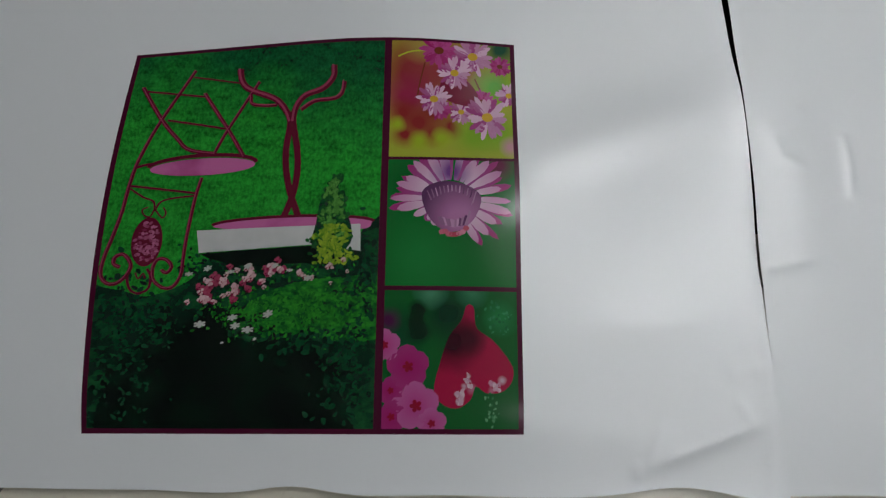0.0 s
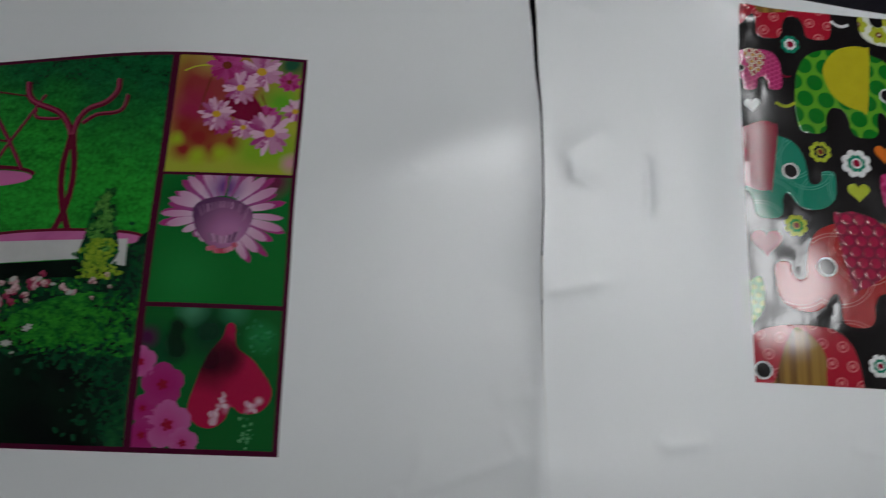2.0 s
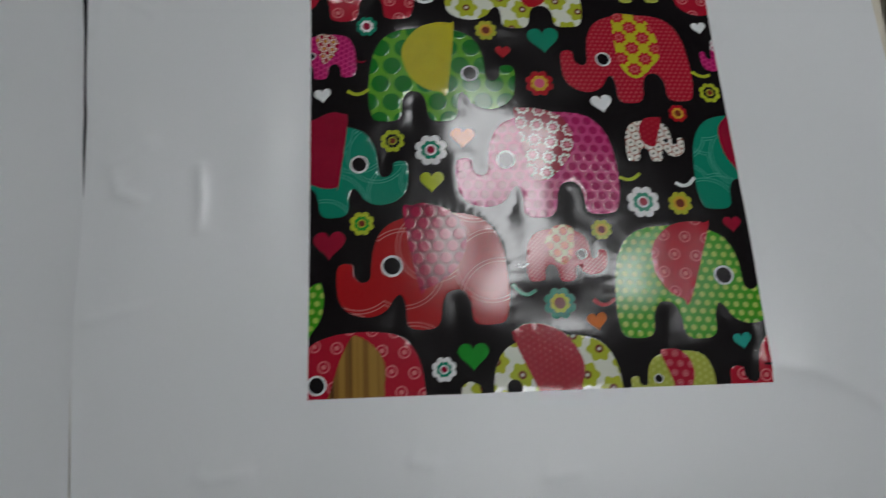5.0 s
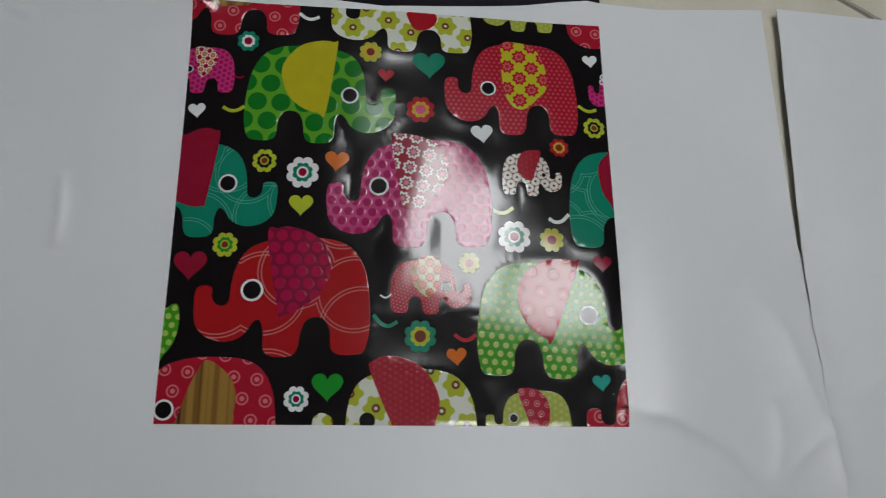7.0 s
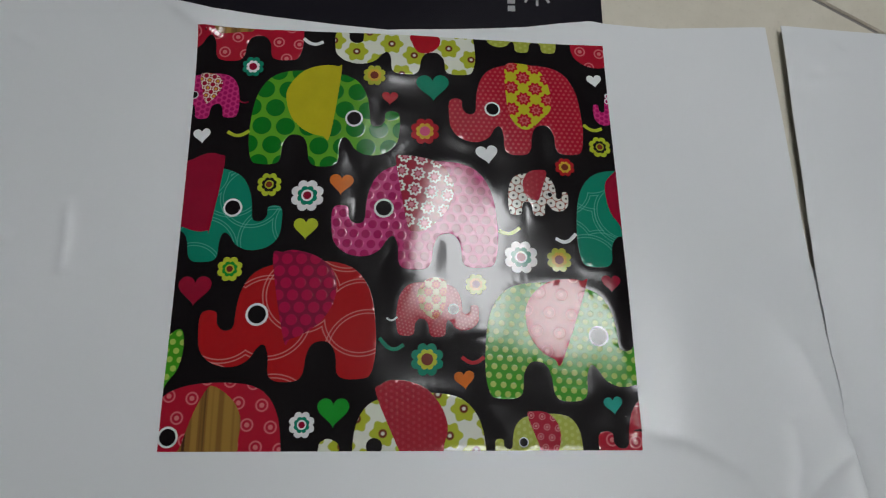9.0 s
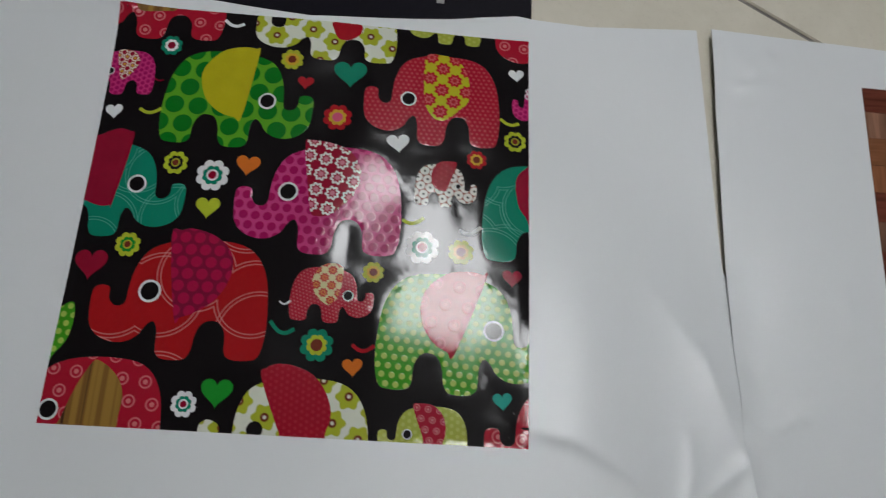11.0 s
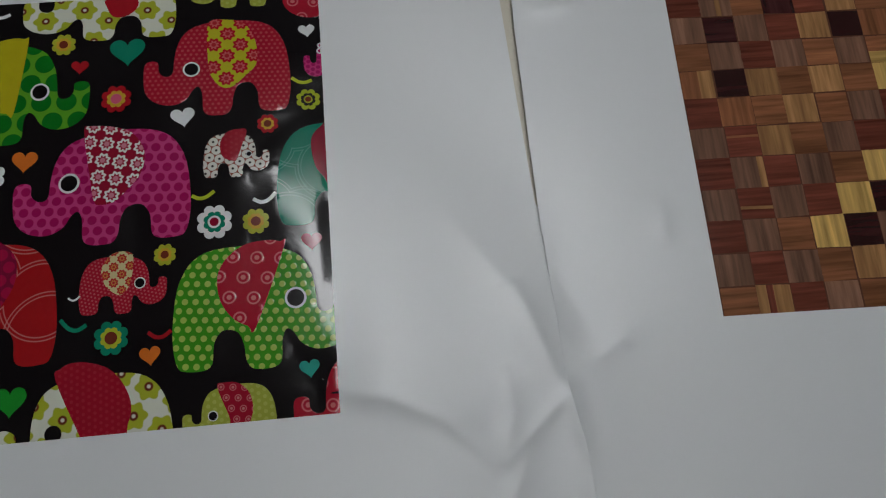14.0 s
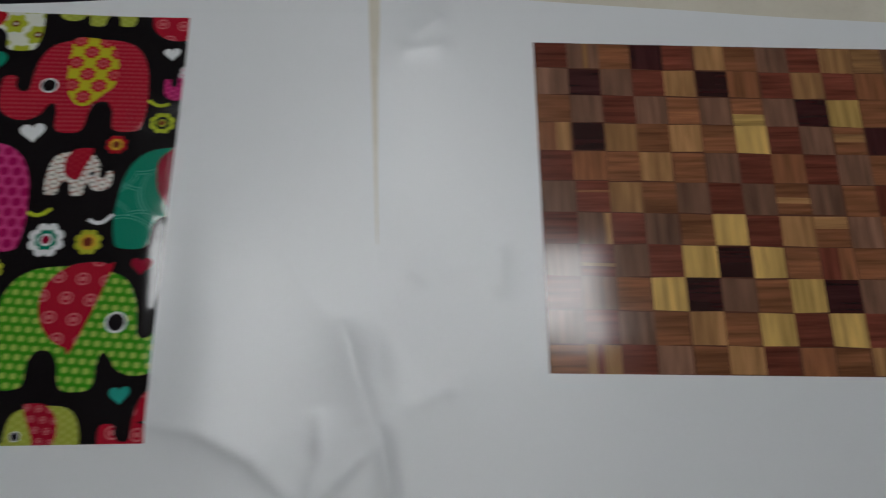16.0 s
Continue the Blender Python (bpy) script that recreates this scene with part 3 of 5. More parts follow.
# ---- the dark sheet beyond ----
dark_sheet = sheet("dark_sheet", lambda y: 0.16, lambda y: 0.9197, lambda x: 0.29, lambda x: 1.15, relief_dark, 0.02, "black printed sheet with a pale grey mark, mostly covered")
dark_sheet.data.materials[0] = ink("dark_print", (0.010, 0.009, 0.014))
MARK = ink("pale_mark", (0.35, 0.35, 0.36))
DARK = Print(((0.455, 0.556), (0.919, 0.556), (0.919, 1.15), (0.455, 1.15)), (46.4, 60.0), relief_dark)
DARK.stroke("mark_ring", disc(39.5, 9.6, 1.0), 0.32, MARK, dark_sheet, 1, closed=True)
for a in (200, 235, 270, 305, 340):
    c, s_ = math.cos(radians(a)), math.sin(radians(a))
    DARK.stroke("mark_ray", [(39.5 + 1.6 * c, 9.6 + 1.6 * s_), (39.5 + 2.3 * c, 9.6 + 2.3 * s_)], 0.28, MARK, dark_sheet, 1)
for k in range(4):
    DARK.shape("mark_bar", [(36.3, 6.6 + 0.95 * k), (37.1, 6.6 + 0.95 * k), (37.1, 7.3 + 0.95 * k), (36.3, 7.3 + 0.95 * k)], MARK, dark_sheet, 1)

# ---- the print of coloured shapes ----
GREEN_SPOT = spots("green_spots", (0.095, 0.33, 0.018), (0.004, 0.15, 0.012), 0.0227, 0.39, turn=0.03, soft=0.03)
RED_TEXTURE = spots("red_speckles", (0.36, 0.010, 0.028), (0.46, 0.055, 0.07), 0.0052, 0.22, turn=0.0)
RED_SMALL = spots("red_fine_speckles", (0.36, 0.010, 0.028), (0.48, 0.08, 0.10), 0.0034, 0.22, turn=0.3)
ROSE_SPOT = spots("rose_spots", (0.52, 0.045, 0.19), (0.33, 0.007, 0.09), 0.0112, 0.34, turn=0.05)
ROSE_SMALL = spots("rose_small_spots", (0.52, 0.03, 0.17), (0.33, 0.008, 0.10), 0.0055, 0.33, turn=0.62)
TEAL_RING = stitched("teal_circles", (0.005, 0.20, 0.125), (0.14, 0.48, 0.40), 0.068)
RED_RING = stitched("red_circles", (0.36, 0.009, 0.012), (0.72, 0.38, 0.36), 0.080)
GREEN_DOT = spots("green_small_dots", (0.045, 0.27, 0.012), (0.34, 0.48, 0.08), 0.0090, 0.27, turn=0.08)
RED_DAISY = spots("red_daisies", (0.37, 0.009, 0.026), (0.58, 0.14, 0.16), 0.0205, 0.26, ring=(0.38, 0.010, 0.03), heart=(0.58, 0.16, 0.17), turn=0.1, rim=0.74, eye=0.34, soft=0.03)
RED_DAISY_SMALL = spots("small_red_daisies", (0.33, 0.009, 0.026), (0.52, 0.13, 0.15), 0.0098, 0.27, ring=(0.34, 0.010, 0.03), heart=(0.52, 0.15, 0.16), turn=0.1, rim=0.72, eye=0.36, soft=0.04)
WHITE_BLOOM = spots("olive_blooms", (0.66, 0.68, 0.58), (0.38, 0.42, 0.03), 0.0260, 0.39, ring=(0.14, 0.03, 0.015), heart=(0.62, 0.60, 0.50), turn=0.5, rim=0.32, eye=0.10, soft=0.04, petals=6)
WHITE_DAISY = spots("white_daisies", (0.27, 0.07, 0.045), (0.68, 0.66, 0.60), 0.0092, 0.44, heart=(0.03, 0.02, 0.02), turn=0.2, eye=0.22)
LATTICE = spots("yellow_lattice", (0.46, 0.44, 0.02), (0.40, 0.012, 0.020), 0.0176, 0.38, ring=(0.56, 0.10, 0.11), heart=(0.40, 0.02, 0.03), turn=0.80, rim=0.56, eye=0.28, petals=8, soft=0.04)
WHITE_LACE = spots("white_lace_blooms", (0.28, 0.008, 0.028), (0.72, 0.70, 0.68), 0.0160, 0.385, ring=(0.34, 0.02, 0.05), heart=(0.58, 0.20, 0.26), turn=0.20, rim=0.62, eye=0.34, petals=8, soft=0.04)
SMALL_LACE = spots("small_lace_blooms", (0.30, 0.008, 0.030), (0.70, 0.64, 0.52), 0.0082, 0.42, ring=(0.36, 0.02, 0.05), heart=(0.55, 0.33, 0.03), turn=0.16, rim=0.62, eye=0.30, petals=8)
PLUM_SPOT = spots("plum_spots", (0.20, 0.006, 0.035), (0.36, 0.006, 0.05), 0.0131, 0.36, turn=0.0)
TAN_BLOOM = spots("tan_blooms", (0.58, 0.50, 0.27), (0.42, 0.03, 0.025), 0.0098, 0.38, ring=(0.60, 0.24, 0.06), heart=(0.42, 0.03, 0.03), turn=0.78, rim=0.52, eye=0.26, petals=8, soft=0.04)
STRIPES = striped("wood_stripes", (0.30, 0.17, 0.035), (0.20, 0.10, 0.025), (0.06, 0.022, 0.012))
DOTTED_RED = spots("dotted_red", (0.32, 0.008, 0.022), (0.36, 0.018, 0.034), 0.0055, 0.22, turn=0.5)
LIME_DOT = spots("lime_fine_dots", (0.33, 0.37, 0.05), (0.40, 0.44, 0.09), 0.006, 0.25, turn=0.5)

OUTLINES = []

BODY = ((0.0, 0.36), (0.005, 0.16), (0.03, 0.03), (0.08, 0.0), (0.17, 0.0), (0.215, 0.05), (0.225, 0.20), (0.26, 0.29), (0.305, 0.31), (0.36, 0.28), (0.39, 0.18), (0.40, 0.06), (0.43, -0.01),
        (0.49, -0.025), (0.56, -0.015), (0.595, 0.04), (0.60, 0.18), (0.617, 0.265), (0.64, 0.28), (0.67, 0.24), (0.705, 0.16), (0.77, 0.105), (0.85, 0.10), (0.93, 0.145), (0.985, 0.24),
        (1.0, 0.38), (0.997, 0.53), (0.955, 0.57), (0.905, 0.55), (0.90, 0.465), (0.872, 0.41), (0.832, 0.40), (0.803, 0.44), (0.797, 0.56), (0.78, 0.71), (0.735, 0.85), (0.66, 0.935),
        (0.52, 0.99), (0.34, 1.0), (0.19, 0.97), (0.09, 0.87), (0.025, 0.67))


def silhouette(x0, x1, y0, y1, faces_right, material, label):
    pts = [((x0 + (x1 - x0) * u) if faces_right else (x1 - (x1 - x0) * u), y0 + v * (y1 - y0)) for u, v in BODY]
    outline = smooth(pts, True, 3)
    OUTLINES.append(np.array([MOTIFS.spot(x, y, 0)[:2] for x, y in outline if -0.6 < x < 42.6 and -0.6 < y < 41.4]))
    return MOTIFS.shape("silhouette", outline, material, motif_sheet, 1, label, cell=0.7, puff=0.16)


def ring_dot(x, y, r, ob):
    MOTIFS.shape("ring", disc(x, y, r), WHITE, ob, 4)
    MOTIFS.shape("dot", disc(x, y, r * 0.79), BLACK, ob, 5)


def patch(points, material, ob):
    MOTIFS.shape("patch", smooth(points, True, 4), material, ob, 3, puff=0.09)


def tail(x0, y0, x1, y1, material, ob, sag=0.5, width=0.36):
    MOTIFS.stroke("tail_stroke", [(x0, y0), ((2 * x0 + x1) / 3, (2 * y0 + y1) / 3 - sag), ((x0 + 2 * x1) / 3, (y0 + 2 * y1) / 3 - sag), (x1, y1)], width, material, ob, 2)


s1 = silhouette(5.8, 20.5, 26.3, 36.3, True, GREEN_SPOT, "light green rounded shape with dark green spots")
patch([(14.6, 36.3), (14.2, 36.8), (12.8, 36.9), (10.9, 36.3), (9.5, 34.7), (9.2, 33.2), (9.9, 31.1), (11.4, 29.7), (13.0, 29.2), (13.7, 29.3)], YELLOW, s1)
ring_dot(16.0, 31.1, 0.87, s1)
tail(3.7, 29.6, 5.8, 29.7, LIME, s1, 0.4, 0.34)
s2 = silhouette(25.4, 39.0, 27.9, 38.0, False, RED_TEXTURE, "red speckled rounded shape")
patch([(31.4, 37.9), (32.9, 38.1), (34.4, 37.8), (35.4, 36.6), (35.9, 34.7), (35.8, 32.9), (34.8, 31.7), (33.6, 30.6), (32.6, 30.6), (31.8, 31.5), (31.4, 32.7), (31.2, 35.7)], LATTICE, s2)
ring_dot(29.8, 32.6, 0.8, s2)
tail(39.1, 31.3, 41.0, 31.0, LIME, s2, 0.35, 0.34)
s3 = silhouette(14.2, 29.9, 16.2, 26.7, False, ROSE_SPOT, "pink rounded shape with magenta spots")
patch([(20.2, 27.0), (20.8, 27.3), (22.7, 27.1), (24.5, 26.4), (25.5, 25.1), (25.8, 23.8), (25.4, 22.2), (24.4, 20.9), (23.2, 19.8), (22.0, 19.6), (21.4, 20.1), (20.7, 23.6)], WHITE_LACE, s3)
ring_dot(19.1, 21.9, 0.95, s3)
tail(30.0, 19.8, 32.0, 20.1, LIME, s3, 0.4, 0.34)
s4 = silhouette(-4.8, 9.5, 16.9, 26.1, True, TEAL_RING, "teal rounded shape with thin circles")
patch([(3.7, 26.4), (3.2, 27.2), (2.0, 27.4), (0.5, 26.8), (-0.8, 25.9), (-0.4, 20.8), (0.4, 20.0), (1.7, 19.6), (2.6, 19.7), (2.8, 19.9)], CRIMSON, s4)
ring_dot(4.8, 21.9, 0.9, s4)
s5 = silhouette(2.6, 18.6, 6.1, 16.8, False, RED_RING, "large red rounded shape with stitched circles")
patch([(8.9, 17.0), (9.8, 17.6), (10.9, 17.8), (13.0, 17.2), (14.5, 15.9), (14.9, 14.4), (14.6, 12.8), (13.6, 11.2), (12.1, 10.1), (10.9, 9.6), (10.3, 9.6)], PLUM_SPOT, s5)
ring_dot(7.8, 11.8, 1.03, s5)
tail(18.9, 9.7, 21.1, 9.1, TEAL, s5, 0.6, 0.34)
s6 = silhouette(20.4, 27.9, 9.9, 14.8, True, RED_SMALL, "small red speckled rounded shape")
patch([(23.0, 14.9), (23.9, 15.2), (24.8, 15.0), (25.0, 14.4), (24.9, 13.0), (24.6, 12.0), (24.0, 11.4), (23.4, 11.6), (22.7, 12.2), (22.4, 13.0), (22.3, 13.8)], TAN_BLOOM, s6)
ring_dot(25.6, 12.3, 0.5, s6)
tail(19.5, 11.5, 20.5, 11.6, WHITE, s6, 0.25, 0.16)
s7 = silhouette(28.4, 43.6, 4.4, 14.8, True, GREEN_DOT, "green rounded shape with small pale dots")
patch([(38.0, 14.6), (37.6, 15.0), (36.5, 15.2), (34.5, 14.9), (32.9, 13.7), (32.2, 12.2), (32.4, 10.2), (33.4, 8.6), (34.7, 7.8), (35.4, 7.7)], RED_DAISY, s7)
ring_dot(38.8, 9.9, 0.93, s7)
tail(26.3, 8.0, 28.3, 8.0, RED, s7, 0.45, 0.34)
s8 = silhouette(37.5, 52.3, 16.4, 26.4, True, TEAL_RING, "teal rounded shape with thin circles, cut off by the print's edge")
patch([(42.4, 26.2), (41.5, 25.9), (40.8, 25.0), (40.7, 23.7), (41.0, 22.0), (41.7, 20.9), (42.2, 20.4)], CRIMSON, s8)
tail(35.4, 19.1, 37.4, 19.6, WHITE, s8, 0.5, 0.34)
s9 = silhouette(-4.0, 10.6, -3.5, 5.8, False, RED_DAISY, "red rounded shape with small printed daisies")
patch([(3.9, 5.3), (4.4, 5.5), (5.5, 4.9), (6.5, 3.9), (7.0, 2.6), (6.9, 1.1), (6.4, -0.5), (1.9, -0.4), (2.0, 0.5), (2.7, 2.8), (3.2, 4.0)], STRIPES, s9)
ring_dot(0.8, 1.2, 0.9, s9)
s10 = silhouette(13.8, 28.4, -4.3, 4.9, False, WHITE_BLOOM, "white rounded shape with olive blooms")
patch([(18.7, 4.8), (19.1, 5.6), (20.0, 6.0), (21.5, 5.9), (23.2, 5.2), (24.4, 3.8), (25.0, 2.1), (24.7, 0.6), (24.2, -0.8), (21.2, -0.6), (20.7, 0.2)], DOTTED_RED, s10)
MOTIFS.shape("dot", disc(18.6, 0.4, 0.7), BLACK, s10, 4)
s11 = silhouette(29.1, 36.8, -1.8, 3.1, False, LIME_DOT, "small lime rounded shape")
patch([(32.0, 3.0), (32.6, 3.3), (33.7, 3.2), (34.6, 2.4), (34.9, 1.2), (34.7, 0.2), (34.3, -0.3), (33.1, -0.2), (32.9, 0.6)], RED_DAISY_SMALL, s11)
ring_dot(31.6, 0.7, 0.43, s11)
s12 = silhouette(38.2, 51.5, -3.2, 5.2, False, RED_DAISY, "red rounded shape with daisies, cut off by the print's edge")
s13 = silhouette(-3.9, 10.6, 37.4, 46.0, False, RED_DAISY, "red rounded shape with daisies, cut off by the top edge")
patch([(1.7, 40.8), (2.0, 40.2), (2.6, 40.1), (4.6, 40.4), (5.5, 40.6), (5.7, 41.8), (1.7, 41.4)], STRIPES, s13)
tail(10.6, 39.9, 12.6, 39.6, WHITE, s13, 0.4, 0.34)
s14 = silhouette(13.8, 28.2, 36.4, 44.4, False, WHITE_BLOOM, "white rounded shape with olive blooms, cut off by the top edge")
patch([(21.7, 39.8), (22.2, 38.9), (22.9, 38.7), (23.8, 39.0), (24.5, 39.8), (24.3, 40.8), (21.6, 40.8)], RED, s14)
s15 = silhouette(29.4, 36.9, 39.6, 43.7, False, LIME_DOT, "small lime rounded shape, cut off by the top edge")
s16 = silhouette(-2.6, 4.6, 31.1, 35.8, False, ROSE_SMALL, "small magenta rounded shape with tiny spots")
patch([(0.6, 35.7), (1.7, 35.8), (2.5, 35.4), (2.8, 34.8), (2.6, 33.9), (2.1, 33.2), (1.4, 32.6), (1.1, 33.0), (0.8, 34.2)], SMALL_LACE, s16)
ring_dot(0.1, 33.5, 0.4, s16)
tail(4.6, 32.9, 5.5, 32.8, CRIMSON, s16, 0.15, 0.16)
s17 = silhouette(38.4, 53.4, 37.1, 47.0, False, RED_DAISY, "red rounded shape with daisies at the top corner")
s18 = silhouette(31.0, 36.9, 21.4, 25.7, True, WHITE_DAISY, "small white shape with dark-centred daisies")
patch([(34.9, 25.9), (34.2, 26.1), (33.2, 25.9), (32.6, 25.1), (32.5, 24.2), (32.8, 23.3), (33.6, 22.9), (34.0, 23.0), (34.4, 24.2)], DOTTED_RED, s18)
ring_dot(35.1, 23.5, 0.28, s18)
s19 = silhouette(40.3, 46.5, 30.9, 35.9, False, ROSE_SMALL, "small magenta shape, cut off by the print's edge")
MOTIFS.shape("trunk_tip", smooth([(14.2, 0.0), (14.2, 0.9), (14.8, 1.0), (15.5, 0.6), (15.5, -0.0)], True, 4), WHITE_BLOOM, s10, 2)
for px, py in ((42.0, 34.8), (41.9, 34.2)):
    MOTIFS.stroke("loop", disc(px, py, 0.26, n=12), 0.14, WHITE, s19, 3, closed=True)
MOTIFS.shape("leaf", smooth([(-0.3, 5.2), (0.3, 5.9), (1.1, 7.1), (1.4, 8.8), (1.2, 10.3), (0.7, 10.5), (0.1, 10.1), (-0.6, 9.8)], True, 5), GREEN_DOT, motif_sheet, 1, "green dotted leaf shape")

for (fx, fy), r, outer, middle, core in (((5.7, 36.6), 1.10, TEAL, WHITE, CRIMSON),
                                         ((17.9, 35.9), 1.15, OLIVE, GOLD, BROWN),
                                         ((23.0, 29.9), 1.45, RED, GOLD, PINK),
                                         ((8.1, 24.2), 1.20, LIME, BLACK, OLIVE),
                                         ((11.8, 23.1), 1.60, WHITE, TEAL, WHITE),
                                         ((5.0, 16.0), 1.20, LIME, GREEN, OLIVE),
                                         ((40.6, 28.9), 1.15, LIME, BLACK, OLIVE),
                                         ((36.8, 26.5), 1.00, RED, GOLD, BROWN),
                                         ((32.0, 17.2), 1.60, WHITE, TEAL, WHITE),
                                         ((35.6, 17.0), 1.20, OLIVE, GOLD, BROWN),
                                         ((27.7, 14.6), 1.00, OLIVE, GOLD, BROWN),
                                         ((23.2, 7.8), 1.50, TEAL, LIME, BROWN),
                                         ((12.3, 2.2), 1.15, WHITE, TEAL, WHITE)):
    fl = MOTIFS.shape("printed_flower", scalloped(fx, fy, r, 8, 0.2), outer, motif_sheet, 2)
    MOTIFS.shape("middle", scalloped(fx, fy, r * 0.62, 8, 0.18), middle, fl, 3)
    MOTIFS.shape("core", disc(fx, fy, r * 0.36, n=16), core, fl, 4)
    if core is WHITE or core is OLIVE:
        MOTIFS.shape("centre_dot", disc(fx, fy, r * 0.25, n=16), CRIMSON if core is WHITE else BROWN, fl, 5)

for (hx, hy), r, m, a in (((1.2, 29.3), 0.85, WHITE, 0.1),
                          ((23.8, 35.0), 1.65, TEAL, 0.05),
                          ((19.5, 33.5), 0.80, RED, 0),
                          ((29.1, 27.7), 1.10, WHITE, 0.15),
                          ((40.7, 36.6), 0.80, WHITE, 0.1),
                          ((15.0, 24.4), 1.15, ORANGE, -0.05),
                          ((11.8, 20.0), 1.15, LIME, 0),
                          ((1.9, 14.2), 1.55, CRIMSON, 0),
                          ((15.0, 3.4), 1.40, GREEN, 0),
                          ((26.5, 6.1), 0.90, ORANGE, 0.1),
                          ((39.7, 3.9), 0.85, DARKTEAL, 0.1),
                          ((40.4, 14.9), 0.90, CRIMSON, 0)):
    MOTIFS.shape("printed_heart", heart(hx, hy, r, a), m, motif_sheet, 2)

# the black ground sinks softly between the raised shapes
ground = MOTIFS.shape("black_ground", [(0, 0), (42, 0), (42, 40.8), (0, 40.8)], BLACK, motif_sheet, 0, "black printed ground with a gloss finish", cell=0.42)
at = np.array([v.co[:2] for v in ground.data.vertices])
lean = np.array([MOTIFS.normal(x, y)[:] for x, y in at])
for rim in OUTLINES:
    gap = at[:, None, :] - rim[None, :, :]
    far = np.sqrt((gap ** 2).sum(axis=2))
    k = far.argmin(axis=1)
    d = far[np.arange(len(at)), k]
    lean[:, :2] += (0.11 * (1 - np.exp(-(d / 0.005) ** 2)) * np.exp(-d / 0.012) / np.maximum(d, 0.001))[:, None] * gap[np.arange(len(at)), k]
ground.data.normals_split_custom_set_from_vertices([Vector(n).normalized() for n in lean.tolist()])

# ---- the wooden mosaic print ----
TONES = {"d": (0.045, 0.014, 0.014), "r": (0.17, 0.045, 0.028), "m": (0.26, 0.102, 0.046), "t": (0.38, 0.195, 0.080), "y": (0.60, 0.38, 0.12), "g": (0.205, 0.105, 0.068)}
GRAIN = {(k, h): wood("wood_" + k + ("_across" if h else "_along"), c, h) for k, c in TONES.items() for h in (True, False)}
BLOCKS = ("rgmdrtmgrttgmr", "gdgrtdmrtrmgrt", "mgrgmgmgdymrgt", "mdtmtmyrgmdrtm", "rmmtmgrmrgmrtd", "grtmgrgmgmrytr",
          "rgrgmyrtmgmgrt", "grgrydymrmtdmg", "rgmydgmydgmtrm", "grgmtmyryrtgmr", "mtrgmtrmmtrtgy")
STRIPS = {(3, 0): ((0.55, 1.0, "t"),), (6, 1): ((0.8, 1.0, "t"),), (2, 6): ((0.0, 0.42, "y"),), (10, 1): ((0.30, 0.50, "r"),), (5, 7): ((0.35, 0.55, "t"),),
          (7, 1): ((0.30, 0.40, "t"),), (0, 1): ((0.5, 0.66, "t"),), (3, 9): ((0.45, 0.75, "t"),), (7, 8): ((0.55, 1.0, "m"),), (6, 8): ((0.6, 1.0, "t"),), (5, 1): ((0.62, 0.70, "m"),)}
ROW_EDGES = (32.5, 29.7, 26.8, 23.85, 20.95, 17.9, 14.8, 11.75, 8.7, 5.6, 2.55, 0.0)
PARQUET.shape("print_ground", [(0, 0), (42, 0), (42, 32.5), (0, 32.5)], ink("joint_ink", (0.11, 0.045, 0.028)), wood_sheet, 0, "dark ground between the printed wooden blocks", cell=1.0)
rng = random.Random(5)
for row, letters in enumerate(BLOCKS):
    for col, k in enumerate(letters):
        y0, y1 = ROW_EDGES[row + 1], ROW_EDGES[row]
        x0, x1 = (3.2 + 3.08 * (col - 1) if col else 0.0), min(42.0, 3.2 + 3.08 * col)
        j = [rng.uniform(-0.08, 0.08) for _ in range(6)]
        o = [(x0 + 0.04 + j[0], y0 + 0.03 + j[1]), (x1 - 0.03 + j[2], y0 + 0.03 + j[3]), (x1 - 0.03 + j[2], y1 - 0.03 + j[4]), (x0 + 0.04 + j[0], y1 - 0.03 + j[5])]
        o = [(min(max(x, 0.0), 42.0), min(max(y, 0.0), 32.5)) for x, y in o]
        across = (row + col) % 2 == 0
        PARQUET.shape("wood_block", o, GRAIN[k, across], wood_sheet, 1)
        for lo, hi, k2 in STRIPS.get((row, col), ()):
            a, b, c, d = (Vector(p) for p in o)
            q = (a.lerp(d, lo), b.lerp(c, lo), b.lerp(c, hi), a.lerp(d, hi)) if across else (a.lerp(b, lo), a.lerp(b, hi), d.lerp(c, hi), d.lerp(c, lo))
            PARQUET.shape("wood_strip", [(p.x, p.y) for p in q], GRAIN[k2, across], wood_sheet, 2)

# ---- the garden collage ----
PLUM, PLUM_LINE = ink("plum_border", (0.060, 0.004, 0.022)), ink("plum_tube", (0.11, 0.008, 0.024))
TUBE_LIGHT, SEAT = ink("rose_highlight", (0.27, 0.040, 0.085)), mottled("pink_seat", ((0.34, 0.05, 0.19), (0.50, 0.13, 0.32)), 12.0)
LAWN = faded("printed_lawn", (0.014, 0.225, 0.022), (0.004, 0.072, 0.022), (-0.17, 0.355), (0.015, 0.085), 330.0)
HEDGE_BRIGHT = mottled("bright_hedge", ((0.003, 0.035, 0.012), (0.010, 0.13, 0.018), (0.030, 0.26, 0.022)), 75.0, (1, 1.8, 1), 0.10, 5.0)
SHADE = mottled("printed_shade", ((0.0015, 0.003, 0.003), (0.002, 0.006, 0.004), (0.003, 0.013, 0.007)), 40.0)
HEDGE = mottled("printed_hedge", ((0.002, 0.010, 0.007), (0.003, 0.030, 0.014), (0.010, 0.085, 0.026)), 55.0, (1, 1.5, 1), 0.12, 5.0)
